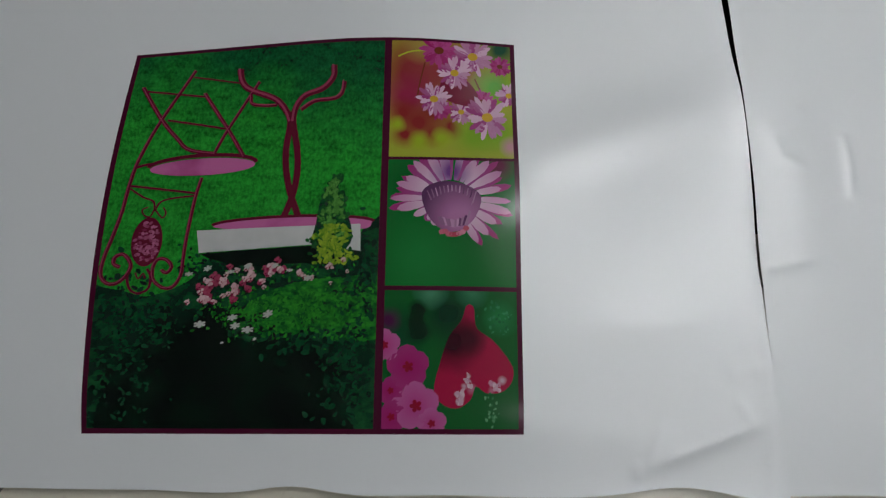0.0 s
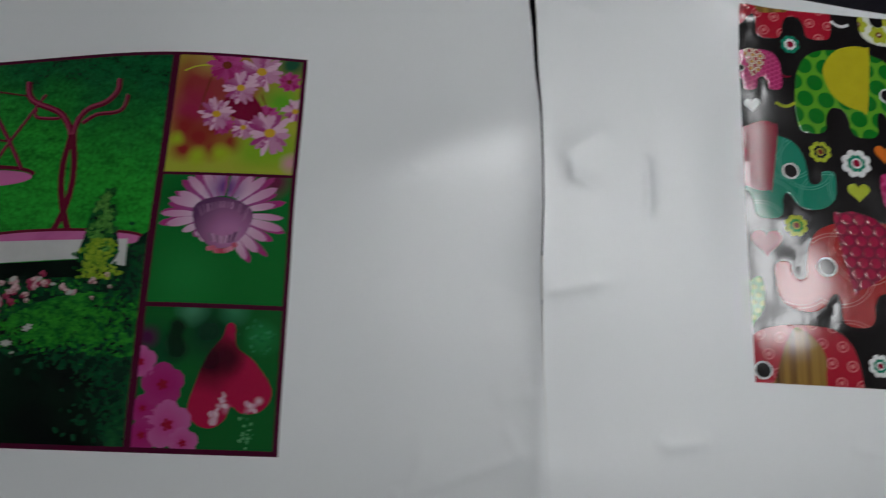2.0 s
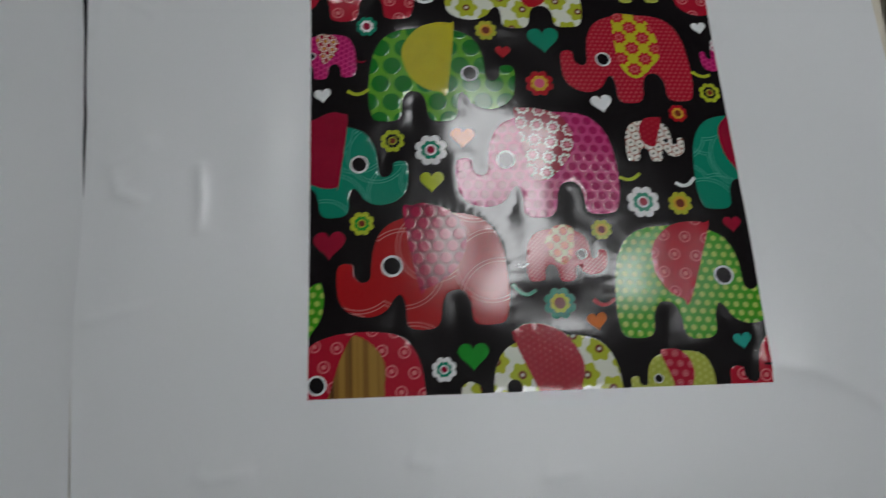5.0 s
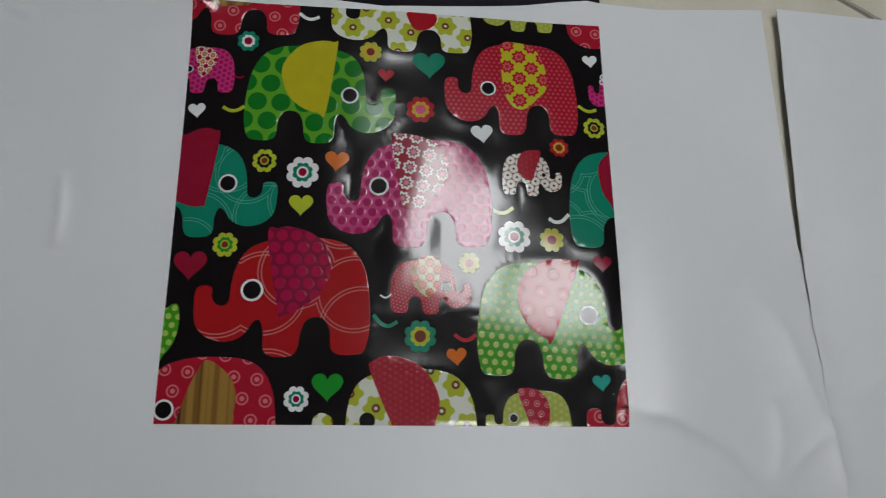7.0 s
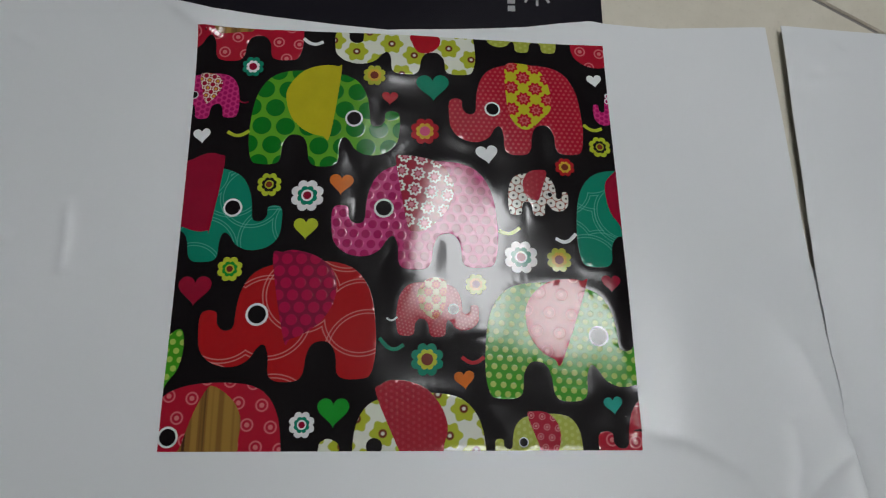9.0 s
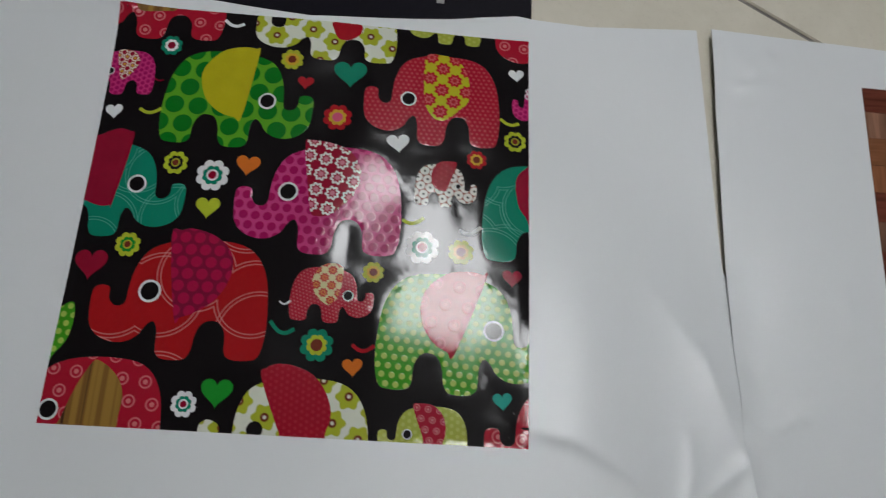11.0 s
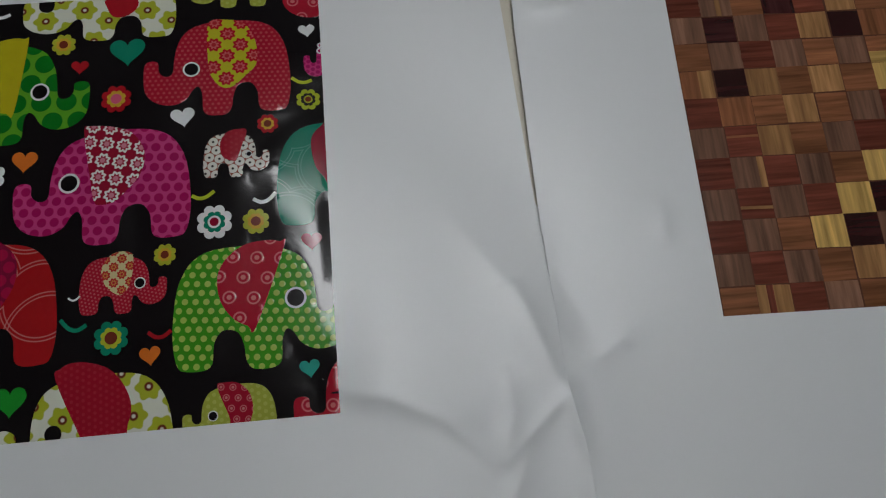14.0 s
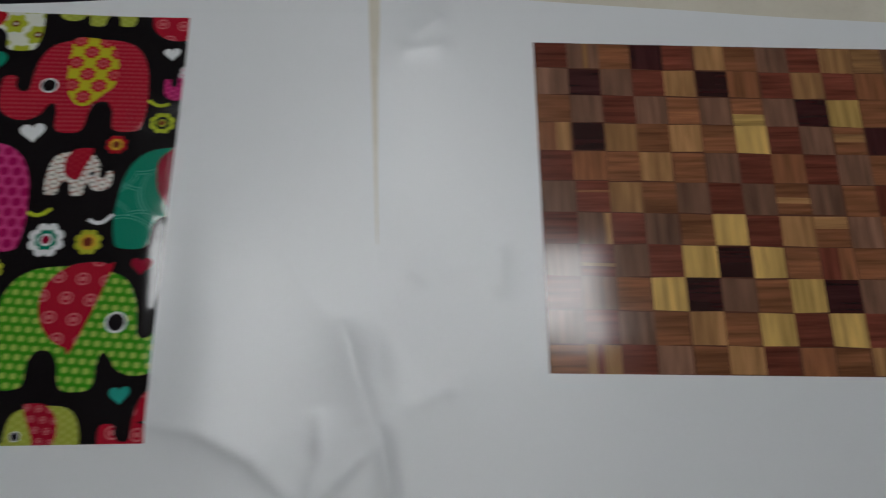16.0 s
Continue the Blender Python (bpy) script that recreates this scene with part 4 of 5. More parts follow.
LEAF_DARK, LEAF_LIGHT = leafy("dark_leaves", (0.002, 0.016, 0.009), (0.006, 0.060, 0.024)), leafy("bright_leaves", (0.004, 0.07, 0.012), (0.028, 0.25, 0.020))
LEAF_YELLOW = leafy("yellow_leaves", (0.06, 0.18, 0.012), (0.30, 0.42, 0.03))
BLUSH, PETAL = leafy("blush_petals", (0.18, 0.006, 0.035), (0.62, 0.42, 0.44)), leafy("pink_petals", (0.30, 0.035, 0.17), (0.66, 0.42, 0.56))
MAGENTA_PETAL = leafy("magenta_petals", (0.28, 0.010, 0.10), (0.44, 0.06, 0.24))
PALE_PETAL = leafy("pale_petals", (0.38, 0.39, 0.36), (0.56, 0.56, 0.52))

GARDEN.shape("border", [(0, 0), (41, 0), (41, 40), (0, 40)], PLUM, garden_sheet, 0, "dark plum border of the collage", cell=1.0)
BIG, TOP, MID, LOW = (0.5, 0.5, 26.75, 39.6), (27.5, 26.86, 40.5, 39.65), (27.5, 13.85, 40.5, 26.55), (27.5, 0.5, 40.5, 13.4)


def rect(b):
    return [(b[0], b[1]), (b[2], b[1]), (b[2], b[3]), (b[0], b[3])]


rng = random.Random(11)
lawn = GARDEN.shape("lawn", rect(BIG), LAWN, garden_sheet, 1, "printed green lawn")
hedge = GARDEN.shape("hedge", smooth([(-2, -2), (-2, 13.4), (2, 14.0), (5, 13.2), (8.6, 14.6), (11, 17.2), (16, 17.6), (21, 17.6), (24.6, 18.8), (26, 20.2), (30, 20.4), (30, -2)], True, 6), HEDGE, garden_sheet, 3, "printed dark green hedge", BIG)
GARDEN.shape("bright_hedge", smooth([(13.5, 10.6), (15, 12.6), (18, 14.0), (22, 14.6), (27.5, 14.4), (27.5, 9.2), (23, 8.6), (19, 9.2), (15.5, 9.0)], True, 6), HEDGE_BRIGHT, garden_sheet, 3.5, "bright printed hedge leaves", BIG)
GARDEN.shape("shade", smooth([(2.5, -2), (3.5, 7), (8, 8.6), (11, 11.2), (13, 9), (17, 7.6), (21, 6.6), (23, 3.5), (24, -2)], True, 6), SHADE, garden_sheet, 4, "deep printed shade in the hedge", BIG)


def leaf(x, y, size, a):
    return petal(x, y, a, -size / 2, size / 2, size * rng.uniform(0.45, 0.8))


def leaves(n, cx, cy, sx, sy, size):
    return [leaf(rng.gauss(cx, sx), rng.gauss(cy, sy), size * rng.uniform(0.6, 1.4), rng.uniform(0, 6.28)) for _ in range(n)]


dark_set = leaves(260, 3.5, 10.5, 2.0, 2.2, 0.55) + leaves(120, 4, 5, 2.0, 2.5, 0.5) + leaves(150, 24.5, 4.5, 1.6, 2.2, 0.6) + leaves(160, 25, 14, 1.3, 2.8, 0.6) + leaves(120, 21, 8.5, 3.0, 1.0, 0.6) + leaves(80, 10, 16, 1.5, 0.8, 0.4)
shade_set = leaves(272, 5.5, 7.2, 1.8, 0.9, 0.56) + leaves(255, 11.0, 10.2, 2.6, 0.9, 0.56) + leaves(255, 17.5, 7.2, 2.6, 0.8, 0.56) + leaves(204, 22.8, 3.8, 0.9, 1.8, 0.56) + leaves(187, 3.4, 3.0, 0.9, 1.8, 0.5)
GARDEN.many("leaves", shade_set, SHADE, garden_sheet, 4.5, "shaded printed leaves", BIG)
GARDEN.many("leaves", dark_set, LEAF_DARK, garden_sheet, 5, "dark printed leaves", BIG)
bright_set = leaves(561, 20.5, 11.6, 3.4, 1.25, 0.38) + leaves(153, 13.5, 11.5, 1.6, 1.0, 0.28) + leaves(102, 18, 15.3, 3.0, 0.6, 0.25)
GARDEN.many("leaves", bright_set, LEAF_LIGHT, garden_sheet, 6, "bright green printed leaves", BIG)

# chair and table
chair = GARDEN.shape("chair_seat", disc(8.9, 26.45, 5.1, 0.92, 40), SEAT, garden_sheet, 8, "pink lacquered seat of a printed metal chair")
GARDEN.stroke("seat_edge", disc(8.9, 26.65, 5.2, 1.05, 40)[:21], 0.40, PLUM_LINE, chair, 9)
CHAIR_BACK = (([(1.6, 35.9), (4.1, 32.0), (5.9, 29.8), (7.3, 28.4), (9.9, 27.8)], 0.52), ([(6.7, 37.5), (4.1, 32.0), (2.7, 27.9), (2.2, 25.1), (1.9, 22.0), (1.4, 19.4), (0.9, 17.2), (0.8, 15.5), (1.4, 14.6), (2.3, 14.6), (3.1, 15.5), (3.3, 16.5), (2.6, 17.5), (1.9, 17.3), (1.8, 16.6), (2.4, 16.2)], 0.48),
                ([(8.0, 34.7), (10.9, 30.4), (12.8, 27.3)], 0.5), ([(13.6, 35.6), (10.9, 30.4), (9.8, 27.8)], 0.45), ([(6.6, 36.7), (11.5, 35.6)], 0.22), ([(2.1, 35.4), (8.1, 34.3)], 0.26), ([(4.7, 31.9), (10.6, 30.5)], 0.28))
CHAIR_FRONT = (([(2.2, 25.1), (2.5, 26.7), (4.2, 27.1)], 0.36), ([(8.9, 25.3), (8.5, 23.2), (8.1, 19.1), (8.0, 17.0), (7.9, 15.2), (7.3, 14.1), (6.4, 14.0), (5.5, 14.8), (5.3, 16.0), (5.7, 16.9), (6.5, 16.8), (7.0, 16.1), (6.6, 15.5), (6.1, 15.8)], 0.45),
                ([(2.2, 24.8), (8.7, 23.6)], 0.30), ([(2.3, 24.5), (3.6, 23.5), (4.6, 23.0), (4.8, 22.2)], 0.24), ([(8.6, 23.4), (6.2, 23.2), (5.2, 22.8), (4.9, 21.9)], 0.24),
                ([(4.8, 22.2), (4.5, 21.4), (4.0, 21.5), (3.7, 22.1), (4.2, 22.4)], 0.20), ([(4.9, 22.1), (5.6, 21.2), (5.9, 21.7), (5.6, 22.3)], 0.20),
                ([(3.4, 16.2), (3.1, 15.2), (3.5, 13.9), (4.3, 13.5), (5.1, 14.0), (5.2, 15.1), (4.8, 16.0)], 0.32), ([(3.8, 15.6), (4.1, 15.0), (4.5, 15.5), (4.7, 15.0)], 0.2))
for path, w in CHAIR_BACK + CHAIR_FRONT:
    GARDEN.stroke("tube", path, w * 0.8, PLUM_LINE, chair, 9, box=BIG)
    if w > 0.4:
        GARDEN.stroke("tube_highlight", [(x - 0.08, y + 0.05) for x, y in path], w * 0.22, TUBE_LIGHT, chair, 10, box=BIG)
plaque = GARDEN.shape("plaque", disc(4.5, 18.75, 1.4, 2.55, 30), PLUM_LINE, chair, 9, "openwork oval plaque on the chair's back")
GARDEN.many("openwork", [leaf(4.5 + 1.1 * math.cos(t) * q, 18.75 + 2.1 * math.sin(t) * q, 0.42, rng.uniform(0, 6.28)) for t, q in ((rng.uniform(0, 6.28), rng.random() ** 0.5) for _ in range(90))], leafy("scroll_pink", (0.16, 0.01, 0.05), (0.42, 0.12, 0.24)), plaque, 10)
table = GARDEN.shape("table_top", disc(18.3, 20.1, 7.8, 0.62, 40), SEAT, garden_sheet, 8, "pink round top of a printed upturned table")
GARDEN.stroke("top_edge", disc(18.3, 20.15, 7.9, 0.68, 40)[:21], 0.30, PLUM_LINE, table, 9)
for path, w in (([(11.4, 37.2), (11.8, 35.7), (12.8, 34.7), (15.4, 33.5), (16.6, 32.2), (17.2, 30.8), (17.0, 28.0), (17.2, 25.5), (17.8, 23.1), (18.7, 20.8)], 0.82),
                ([(21.4, 36.9), (21.4, 35.6), (20.4, 34.4), (18.6, 33.7), (17.7, 32.5), (17.5, 30.8), (18.1, 27.9), (18.3, 25.4), (18.0, 23.0), (17.3, 20.8)], 0.82),
                ([(22.6, 35.1), (22.4, 33.8), (21.6, 33.2), (19.6, 33.0), (18.2, 32.1)], 0.55), ([(12.9, 34.0), (13.1, 33.1), (14.5, 32.8), (15.7, 32.8)], 0.45)):
    GARDEN.stroke("tube", path, w * 0.8, PLUM_LINE, table, 9, box=BIG)
    if w > 0.4:
        GARDEN.stroke("tube_highlight", [(x - 0.12, y + 0.1) for x, y in path[:6]], w * 0.3, TUBE_LIGHT, table, 10, box=BIG)
GARDEN.shape("white_tray", [(9.0, 19.7), (19.9, 19.8), (24.9, 19.9), (25.0, 17.2), (20.1, 17.9), (9.4, 17.4)], ink("tray_white", (0.50, 0.51, 0.50)), garden_sheet, 10, "plain white printed planter trough")
GARDEN.shape("tray_shade", [(9.5, 17.3), (20.0, 17.8), (25.0, 17.1), (23.6, 16.2), (16.1, 16.0), (13.2, 16.0), (10.4, 16.8)], SHADE, garden_sheet, 8, box=BIG)
GARDEN.shape("bush_shade", smooth([(20.2, 17.8), (20.5, 20.0), (20.8, 22.2), (21.4, 22.8), (21.9, 23.4), (22.5, 22.8), (23.1, 21.6), (23.9, 20.0), (24.0, 18.0), (22.4, 16.9)], True, 4), HEDGE, garden_sheet, 10.5, "dense dark green printed bush", BIG)
def bush_leaves(n, low, high, half, size):
    out = []
    for _ in range(n):
        y = low + (high - low) * rng.random()
        w = half * (1 - 0.75 * max(0.0, (y - 18.0) / 6.6) ** 1.3) * (0.8 + 0.25 * math.sin(3.1 * y) + 0.15 * rng.gauss(0, 1))
        out.append(leaf(22.15 + 0.25 * math.sin(2.3 * y + 1) + w * rng.uniform(-1, 1), y, size * rng.uniform(0.6, 1.4), rng.uniform(0, 6.28)))
    return out


GARDEN.many("plant_leaves", bush_leaves(330, 16.6, 24.9, 2.0, 0.60), leafy("bush_dark", (0.004, 0.035, 0.010), (0.016, 0.11, 0.026)), garden_sheet, 11, "dark leaves of a printed bush", BIG)
GARDEN.many("plant_leaves", bush_leaves(190, 18.5, 24.5, 1.7, 0.42), leafy("bush_green", (0.02, 0.12, 0.02), (0.10, 0.30, 0.05)), garden_sheet, 12, "green leaves of a printed bush", BIG)
GARDEN.many("plant_leaves", bush_leaves(200, 16.0, 19.9, 1.9, 0.45), LEAF_YELLOW, garden_sheet, 13, "yellow leaves of a printed bush", BIG)
GARDEN.shape("pot", disc(25.1, 19.9, 0.9, 0.5, 18), SEAT, garden_sheet, 9, "pink pot behind the printed bush")


def clump(x, y, r):
    return [petal(x, y, 6.28 * k / 7 + rng.random(), 0.05, r * rng.uniform(0.7, 1.1), r * 0.7) for k in range(7)]


DEEP_BLUSH = leafy("deep_blush_petals", (0.14, 0.004, 0.028), (0.36, 0.05, 0.11))
for k in range(52):
    t = rng.random()
    GARDEN.many("blossom", clump(9.6 + 7.6 * t + rng.gauss(0, 0.5), 13.0 + 2.5 * t + rng.gauss(0, 0.7), rng.uniform(0.25, 0.55)), BLUSH if k % 2 else DEEP_BLUSH, garden_sheet, 13 if k % 2 else 12.5, "", BIG)
for k in range(10):
    GARDEN.many("blossom", clump(rng.uniform(18.5, 24.0), 15.2 + rng.gauss(0, 0.6), rng.uniform(0.2, 0.45)), BLUSH, garden_sheet, 13, "", BIG)
for x, y, r in ((8.7, 15.3, 0.5), (10.4, 15.8, 0.5), (12.6, 15.4, 0.45), (14.2, 15.9, 0.5), (16.8, 15.9, 0.4), (18.2, 15.4, 0.4), (20.0, 14.6, 0.5), (10.1, 10.3, 0.7), (13.1, 10.9, 0.6), (13.4, 10.1, 0.6), (14.6, 9.7, 0.75), (16.4, 11.2, 0.6), (12.3, 8.5, 0.25), (15.3, 8.8, 0.25)):
    lean = rng.uniform(0, 1)
    GARDEN.shape("daisy", [(x + 0.85 * (px - x), y + (0.45 + 0.2 * lean) * (py - y) + 0.25 * lean * (px - x)) for px, py in scalloped(x, y, r, 6, 0.55)], PALE_PETAL, garden_sheet, 14, "", BIG)

# upper small photo
MAROON, LIMEY = (0.24, 0.020, 0.020), (0.30, 0.40, 0.02)
BRIGHT_PATCHES = [(28.3, 30.3, 0.7, LIMEY), (30.6, 28.6, 0.9, LIMEY), (32.9, 28.9, 0.9, LIMEY), (36.4, 29.2, 1.9, (0.20, 0.37, 0.02)), (38.8, 29.6, 1.9, (0.20, 0.37, 0.02)),
                    (38.6, 34.8, 1.8, (0.10, 0.34, 0.02)), (40.3, 28.1, 0.9, (0.50, 0.26, 0.28)), (39.4, 39.2, 1.8, (0.012, 0.07, 0.035))]
TOP_PHOTO = painted("soft_red_lime", (0.33, 0.36, 0.035), [(30.0, 35.8, 4.4, (0.24, 0.020, 0.026)), (33.2, 36.6, 3.8, (0.27, 0.035, 0.040)), (31.0, 39.2, 1.7, (0.32, 0.24, 0.05)),
                    (29.4, 33.2, 2.2, (0.28, 0.018, 0.060)), (30.6, 30.6, 1.7, MAROON), (28.9, 31.6, 1.3, MAROON), (32.2, 31.6, 1.3, MAROON), (29.0, 29.2, 1.1, MAROON), (32.0, 29.3, 1.1, MAROON),
                    (33.9, 30.2, 1.1, MAROON)] + BRIGHT_PATCHES, GARDEN)
GARDEN.shape("soft_ground", rect(TOP), TOP_PHOTO, garden_sheet, 1, "blurred red and lime ground of a flower photo")
GARDEN.shape("petal_cup", smooth([(32.6, 34.2), (33.4, 35.6), (35.2, 35.6), (36.6, 34.2), (36.8, 32.6), (34.8, 32.6), (33.2, 33.2)], True, 6), ink("cup_crimson", (0.17, 0.006, 0.03)), garden_sheet, 6.5, "", TOP)
for px, py, r, m, lift in ((32.6, 38.6, 2.2, MAGENTA_PETAL, 4), (36.3, 38.1, 2.3, PETAL, 6), (34.3, 36.1, 1.9, PETAL, 7), (32.1, 33.1, 1.9, PETAL, 7), (37.8, 31.3, 2.5, PETAL, 8), (37.3, 33.0, 1.6, MAGENTA_PETAL, 5), (39.3, 37.2, 1.3, MAGENTA_PETAL, 5), (32.8, 32.0, 1.3, MAGENTA_PETAL, 5), (40.2, 33.9, 1.5, PETAL, 5), (35.0, 31.8, 1.4, PETAL, 5)):
    GARDEN.many("flower_petals", [petal(px, py, 6.283 * k / 22 + rng.uniform(-0.1, 0.1), 0.25, r * rng.uniform(0.75, 1.08), r * 0.24) for k in range(22)], m, garden_sheet, lift, "", TOP, True)
    c = GARDEN.shape("flower_centre", disc(px, py, r * 0.24, r * 0.2, 14), GOLD if m is PETAL else BROWN, garden_sheet, lift + 1, "", TOP)
for path in ([(31.1, 37.2), (30.6, 35), (30.3, 33.2)], [(36.5, 35.6), (37.4, 33.6)], [(28.2, 37.8), (29.6, 38.4), (31.6, 38.6)]):
    GARDEN.stroke("stem", path, 0.16, BROWN if path[0][0] > 30 else LIME, garden_sheet, 3, box=TOP)

# middle small photo
GARDEN.shape("green_ground", rect(MID), painted("plain_green", (0.006, 0.135, 0.024), [(29.0, 24.5, 1.6, (0.004, 0.10, 0.018)), (38.8, 26.0, 1.4, (0.12, 0.015, 0.05)), (31.0, 16.5, 3.0, (0.010, 0.17, 0.034))], GARDEN), garden_sheet, 1, "plain green ground of a daisy photo")
BLOOM_BACK = painted("bloom_back", (0.30, 0.030, 0.16), [(33.9, 22.4, 3.6, (0.30, 0.10, 0.28))], GARDEN)
BLOOM_FRONT = painted("bloom_front", (0.42, 0.10, 0.29), [(33.9, 22.4, 4.6, (0.66, 0.52, 0.63)), (34.0, 25.4, 1.5, (0.16, 0.05, 0.22))], GARDEN)
for ring_r, count, lift, m in ((1.0, 24, 3, MAGENTA_PETAL), (0.97, 22, 4, PETAL)):
    out = []
    for k in range(count):
        a = 6.283 * k / count + rng.uniform(-0.06, 0.06)
        low = 0.66 if 3.5 < a < 5.0 else 1.0
        out.append([(33.9 + (x - 33.9) * 1.12, 22.6 + (y - 22.6) * 0.92) for x, y in petal(33.9, 22.6, a, 2.0, 5.9 * ring_r * low * rng.uniform(0.82, 1.06), rng.uniform(0.7, 1.0))])
    GARDEN.many("bloom_petals", out, BLOOM_BACK if lift == 3 else BLOOM_FRONT, garden_sheet, lift, "pink and white petals of a large printed bloom", MID, True)
bowl = GARDEN.shape("bloom_bowl", smooth([(31.0, 23.2), (32.2, 24.1), (34.0, 24.3), (36.0, 23.7), (37.0, 22.6), (36.4, 20.7), (35.0, 19.4), (33.4, 19.2), (32.0, 20.2), (31.2, 21.6)], True, 6), painted("bloom_plum", (0.10, 0.035, 0.10), [(34.8, 20.6, 2.6, (0.40, 0.16, 0.33))], GARDEN), garden_sheet, 5, "dark plum cup of the printed bloom")
stripes = []
for k in range(13):
    q = k / 12
    a, b = (31.5 + 5.0 * q, 23.3 + 0.6 * math.sin(3.14 * q)), (33.0 + 2.4 * q, 19.6 + 0.5 * abs(q - 0.5))
    stripes.append([(a[0] - 0.05, a[1]), (a[0] + 0.05, a[1]), (b[0] + 0.16, b[1]), (b[0] - 0.14, b[1])])
GARDEN.many("cup_stripes", stripes, leafy("cup_pink", (0.10, 0.03, 0.10), (0.56, 0.30, 0.48)), bowl, 6)
GARDEN.many("cup_rim", [disc(33.0 + 0.35 * k, 18.9 + 0.2 * abs(k - 3) * rng.random(), 0.32, 0.26, 10) for k in range(8)], leafy("cup_rose", (0.42, 0.04, 0.08), (0.60, 0.22, 0.30)), bowl, 7)

# lower small photo
GARDEN.shape("leaf_ground", rect(LOW), painted("deep_leaf", (0.006, 0.095, 0.020), [(29.2, 9.4, 2.2, (0.004, 0.055, 0.020)), (33.8, 11.2, 2.6, (0.004, 0.035, 0.016)), (32.0, 13.2, 1.2, (0.05, 0.20, 0.11)), (36.0, 13.3, 1.2, (0.03, 0.17, 0.08)), (30.7, 11.6, 0.7, (0.003, 0.010, 0.006)), (30.6, 10.4, 0.75, (0.003, 0.010, 0.006)), (30.9, 9.4, 0.9, (0.004, 0.018, 0.010)), (38.8, 10.8, 1.3, (0.012, 0.17, 0.045)), (27.9, 10.6, 0.9, (0.06, 0.008, 0.05))], GARDEN), garden_sheet, 1, "dark green ground of the photo with a heart")
big_heart = GARDEN.shape("glass_heart", smooth([(35.5, 12.0), (36.2, 11.8), (36.5, 9.9), (38.2, 8.6), (39.9, 6.4), (39.9, 4.9), (38.9, 3.9), (37.4, 3.8), (36.4, 4.4), (35.9, 3.2), (34.7, 2.4), (33.3, 2.7), (32.4, 4.0), (32.9, 6.4), (33.8, 9.0), (35.0, 10.6)], True, 6),
                         painted("deep_red_glass", (0.33, 0.008, 0.046), [(34.2, 8.6, 2.3, (0.030, 0.003, 0.010)), (35.6, 8.9, 1.4, (0.045, 0.003, 0.012)), (36.2, 11.0, 0.5, (0.30, 0.008, 0.05)), (35.7, 5.4, 0.2, (0.55, 0.40, 0.46)), (35.2, 4.4, 0.26, (0.50, 0.30, 0.38)), (34.9, 3.2, 0.34, (0.52, 0.36, 0.43)), (36.0, 4.2, 0.4, (0.42, 0.14, 0.22)), (38.9, 4.9, 0.32, (0.52, 0.36, 0.43)), (38.0, 4.0, 0.3, (0.42, 0.12, 0.20))], GARDEN), garden_sheet, 4, "deep red glossy heart in the printed photo", LOW)
for px, py, r, m in ((29.9, 6.2, 2.1, MAGENTA_PETAL), (30.7, 2.6, 2.3, PETAL), (27.6, 8.2, 1.6, PETAL), (28.4, 1.6, 1.5, MAGENTA_PETAL), (32.2, 1.0, 1.5, PETAL), (28.3, 4.0, 1.3, MAGENTA_PETAL)):
    pale = m is PETAL
    tint = painted("phlox_tint", (0.42, 0.10, 0.27) if pale else (0.31, 0.025, 0.15), [(px, py, r * 0.62, (0.40, 0.05, 0.22) if pale else (0.30, 0.012, 0.12))], GARDEN)
    for k in range(5):
        GARDEN.shape("phlox_petal", petal(px, py, 6.283 * k / 5 + 0.4, 0.15, r, r * 0.94), tint, garden_sheet, 7 + k % 2, "", LOW)
    GARDEN.shape("phlox_eye", scalloped(px, py, r * 0.26, 5, 0.5), CRIMSON, garden_sheet, 10, "", LOW)
GARDEN.many("glass_glints", leaves(12, 35.6, 4.7, 0.14, 0.34, 0.45) + leaves(16, 34.8, 3.4, 0.34, 0.36, 0.5) + leaves(13, 38.5, 4.4, 0.36, 0.24, 0.45), leafy("glint_pink", (0.46, 0.20, 0.30), (0.60, 0.46, 0.53)), big_heart, 6, "", LOW)
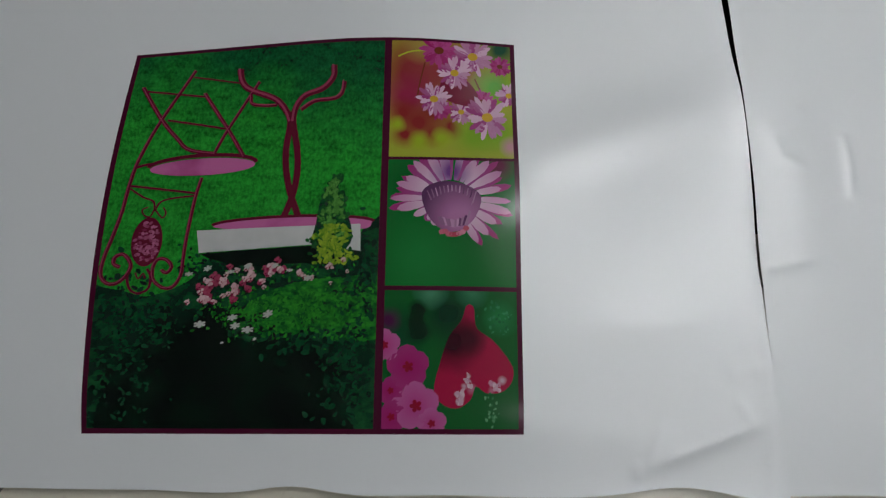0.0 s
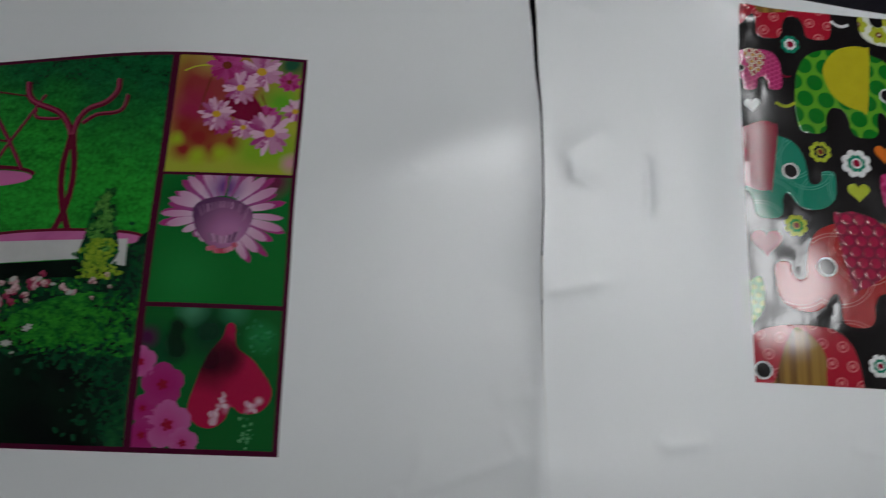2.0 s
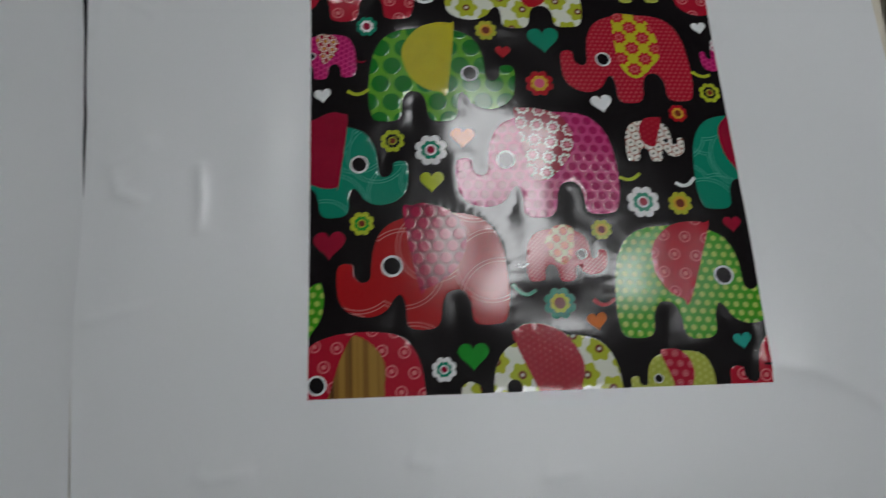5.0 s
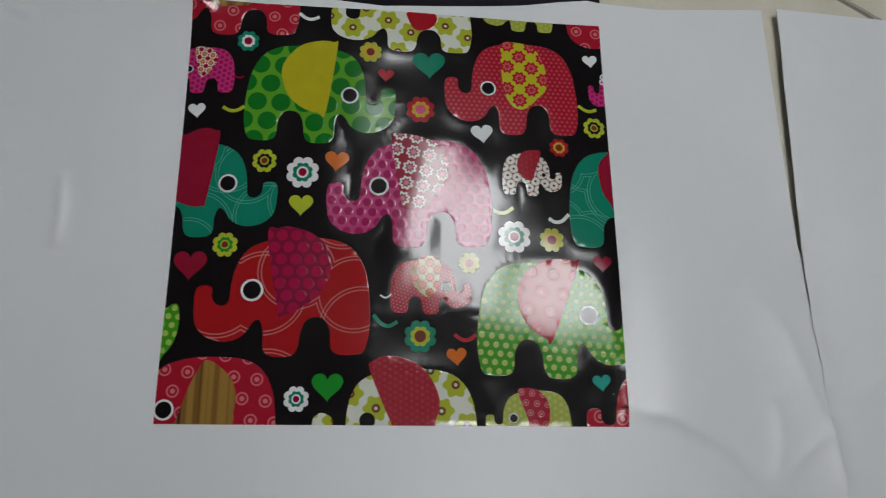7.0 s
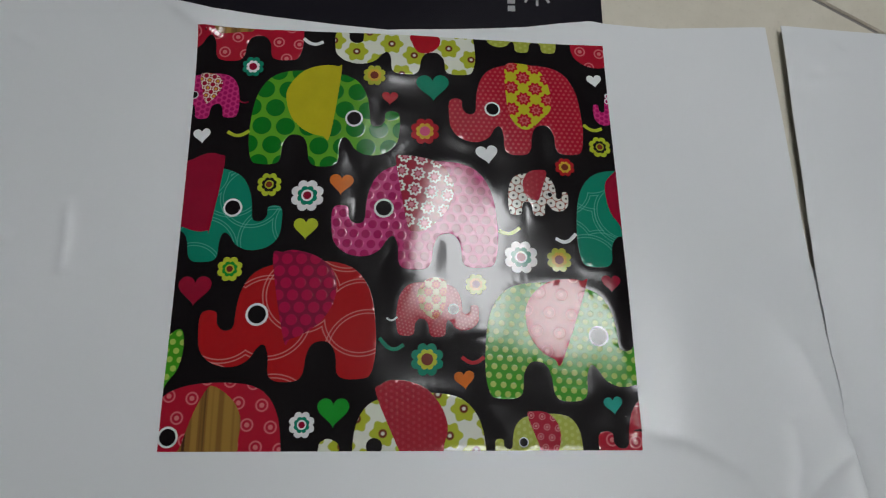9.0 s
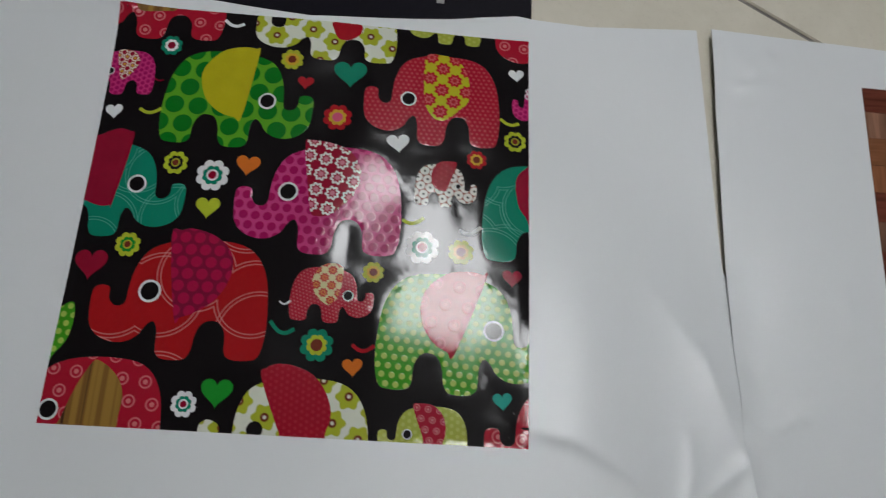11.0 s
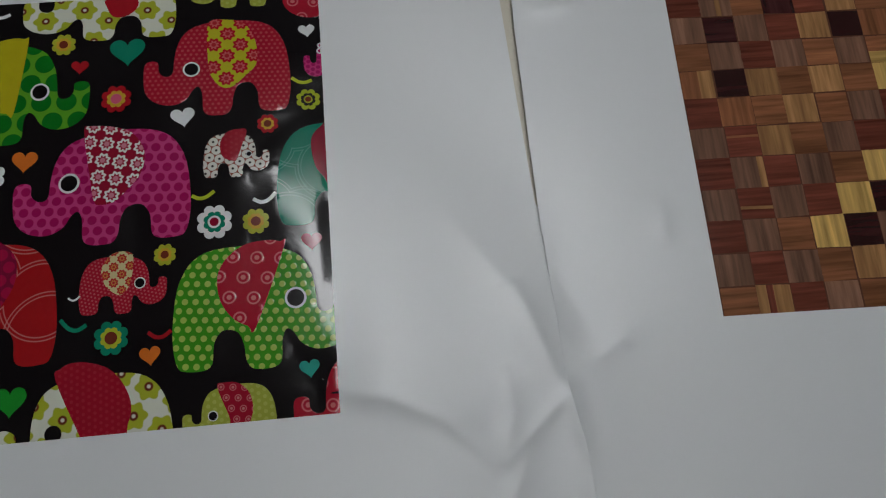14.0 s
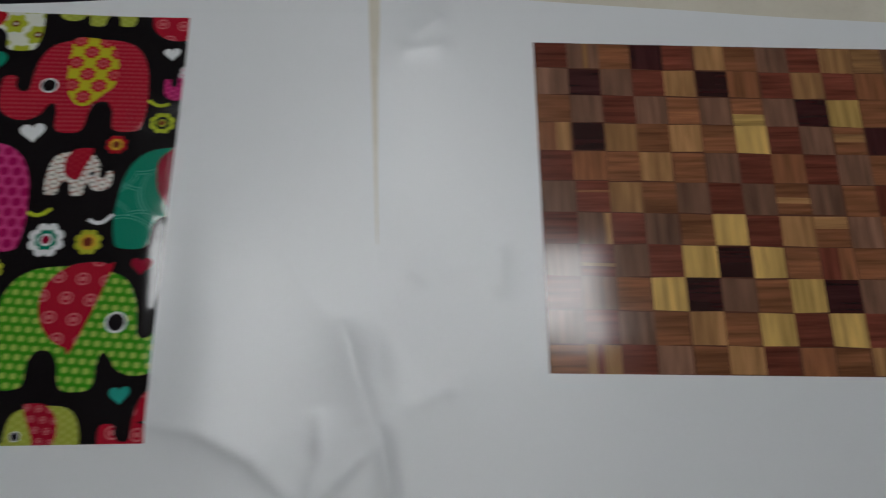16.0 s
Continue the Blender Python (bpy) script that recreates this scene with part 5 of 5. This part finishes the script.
GARDEN.many("glass_drops", leaves(26, 37.9, 1.9, 0.35, 0.7, 0.28), leafy("pale_green", (0.02, 0.16, 0.05), (0.12, 0.34, 0.16)), garden_sheet, 5, "", LOW)
GARDEN.many("leaf_glint", leaves(36, 38.6, 10.8, 0.9, 0.7, 0.3), leafy("mint_leaves", (0.006, 0.10, 0.03), (0.03, 0.22, 0.09)), garden_sheet, 2, "", LOW)

# ---- floor tiles, laid askew under the sheets ----
SIDE, JOINT, TURN = 0.80, 0.0045, radians(-32.5)
e1, e2 = Vector((math.cos(TURN), math.sin(TURN))), Vector((-math.sin(TURN), math.cos(TURN)))
tile_bm = box_bm(-SIDE / 2 + JOINT / 2, -SIDE / 2 + JOINT / 2, -0.01, SIDE / 2 - JOINT / 2, SIDE / 2 - JOINT / 2, 0.0, 0.0012)
tile_mesh = bpy.data.meshes.new("tile")
tile_bm.to_mesh(tile_mesh)
tile_mesh.materials.append(TILE)
for i in range(-7, 9):
    for j in range(-7, 9):
        c = e1 * (0.42 + SIDE * (i + 0.5)) + e2 * (1.1626 + SIDE * (j + 0.5))
        m = pose(c.x, c.y, FLOOR_Z, 0, 0, -32.5)
        if RX0 + 0.56 < c.x < RX1 - 0.56 and RY0 + 0.56 < c.y < RY1 - 0.56:
            tile = new("tile", tile_mesh)
        else:
            cut_bm = tile_bm.copy()
            for co, no in (((RX0, 0, 0), (-1, 0, 0)), ((RX1, 0, 0), (1, 0, 0)), ((0, RY0, 0), (0, -1, 0)), ((0, RY1, 0), (0, 1, 0))):
                at, way = m.inverted() @ Vector(co), m.to_3x3().inverted() @ Vector(no)
                bmesh.ops.bisect_plane(cut_bm, geom=cut_bm.verts[:] + cut_bm.edges[:] + cut_bm.faces[:], plane_co=at, plane_no=way, clear_outer=True)
            if not cut_bm.faces:
                cut_bm.free()
                continue
            tile = link("tile", cut_bm, TILE)
        tile.parent = floor
        tile.location, tile.rotation_euler = (c.x, c.y, FLOOR_Z), (0, 0, TURN)
tile_bm.free()
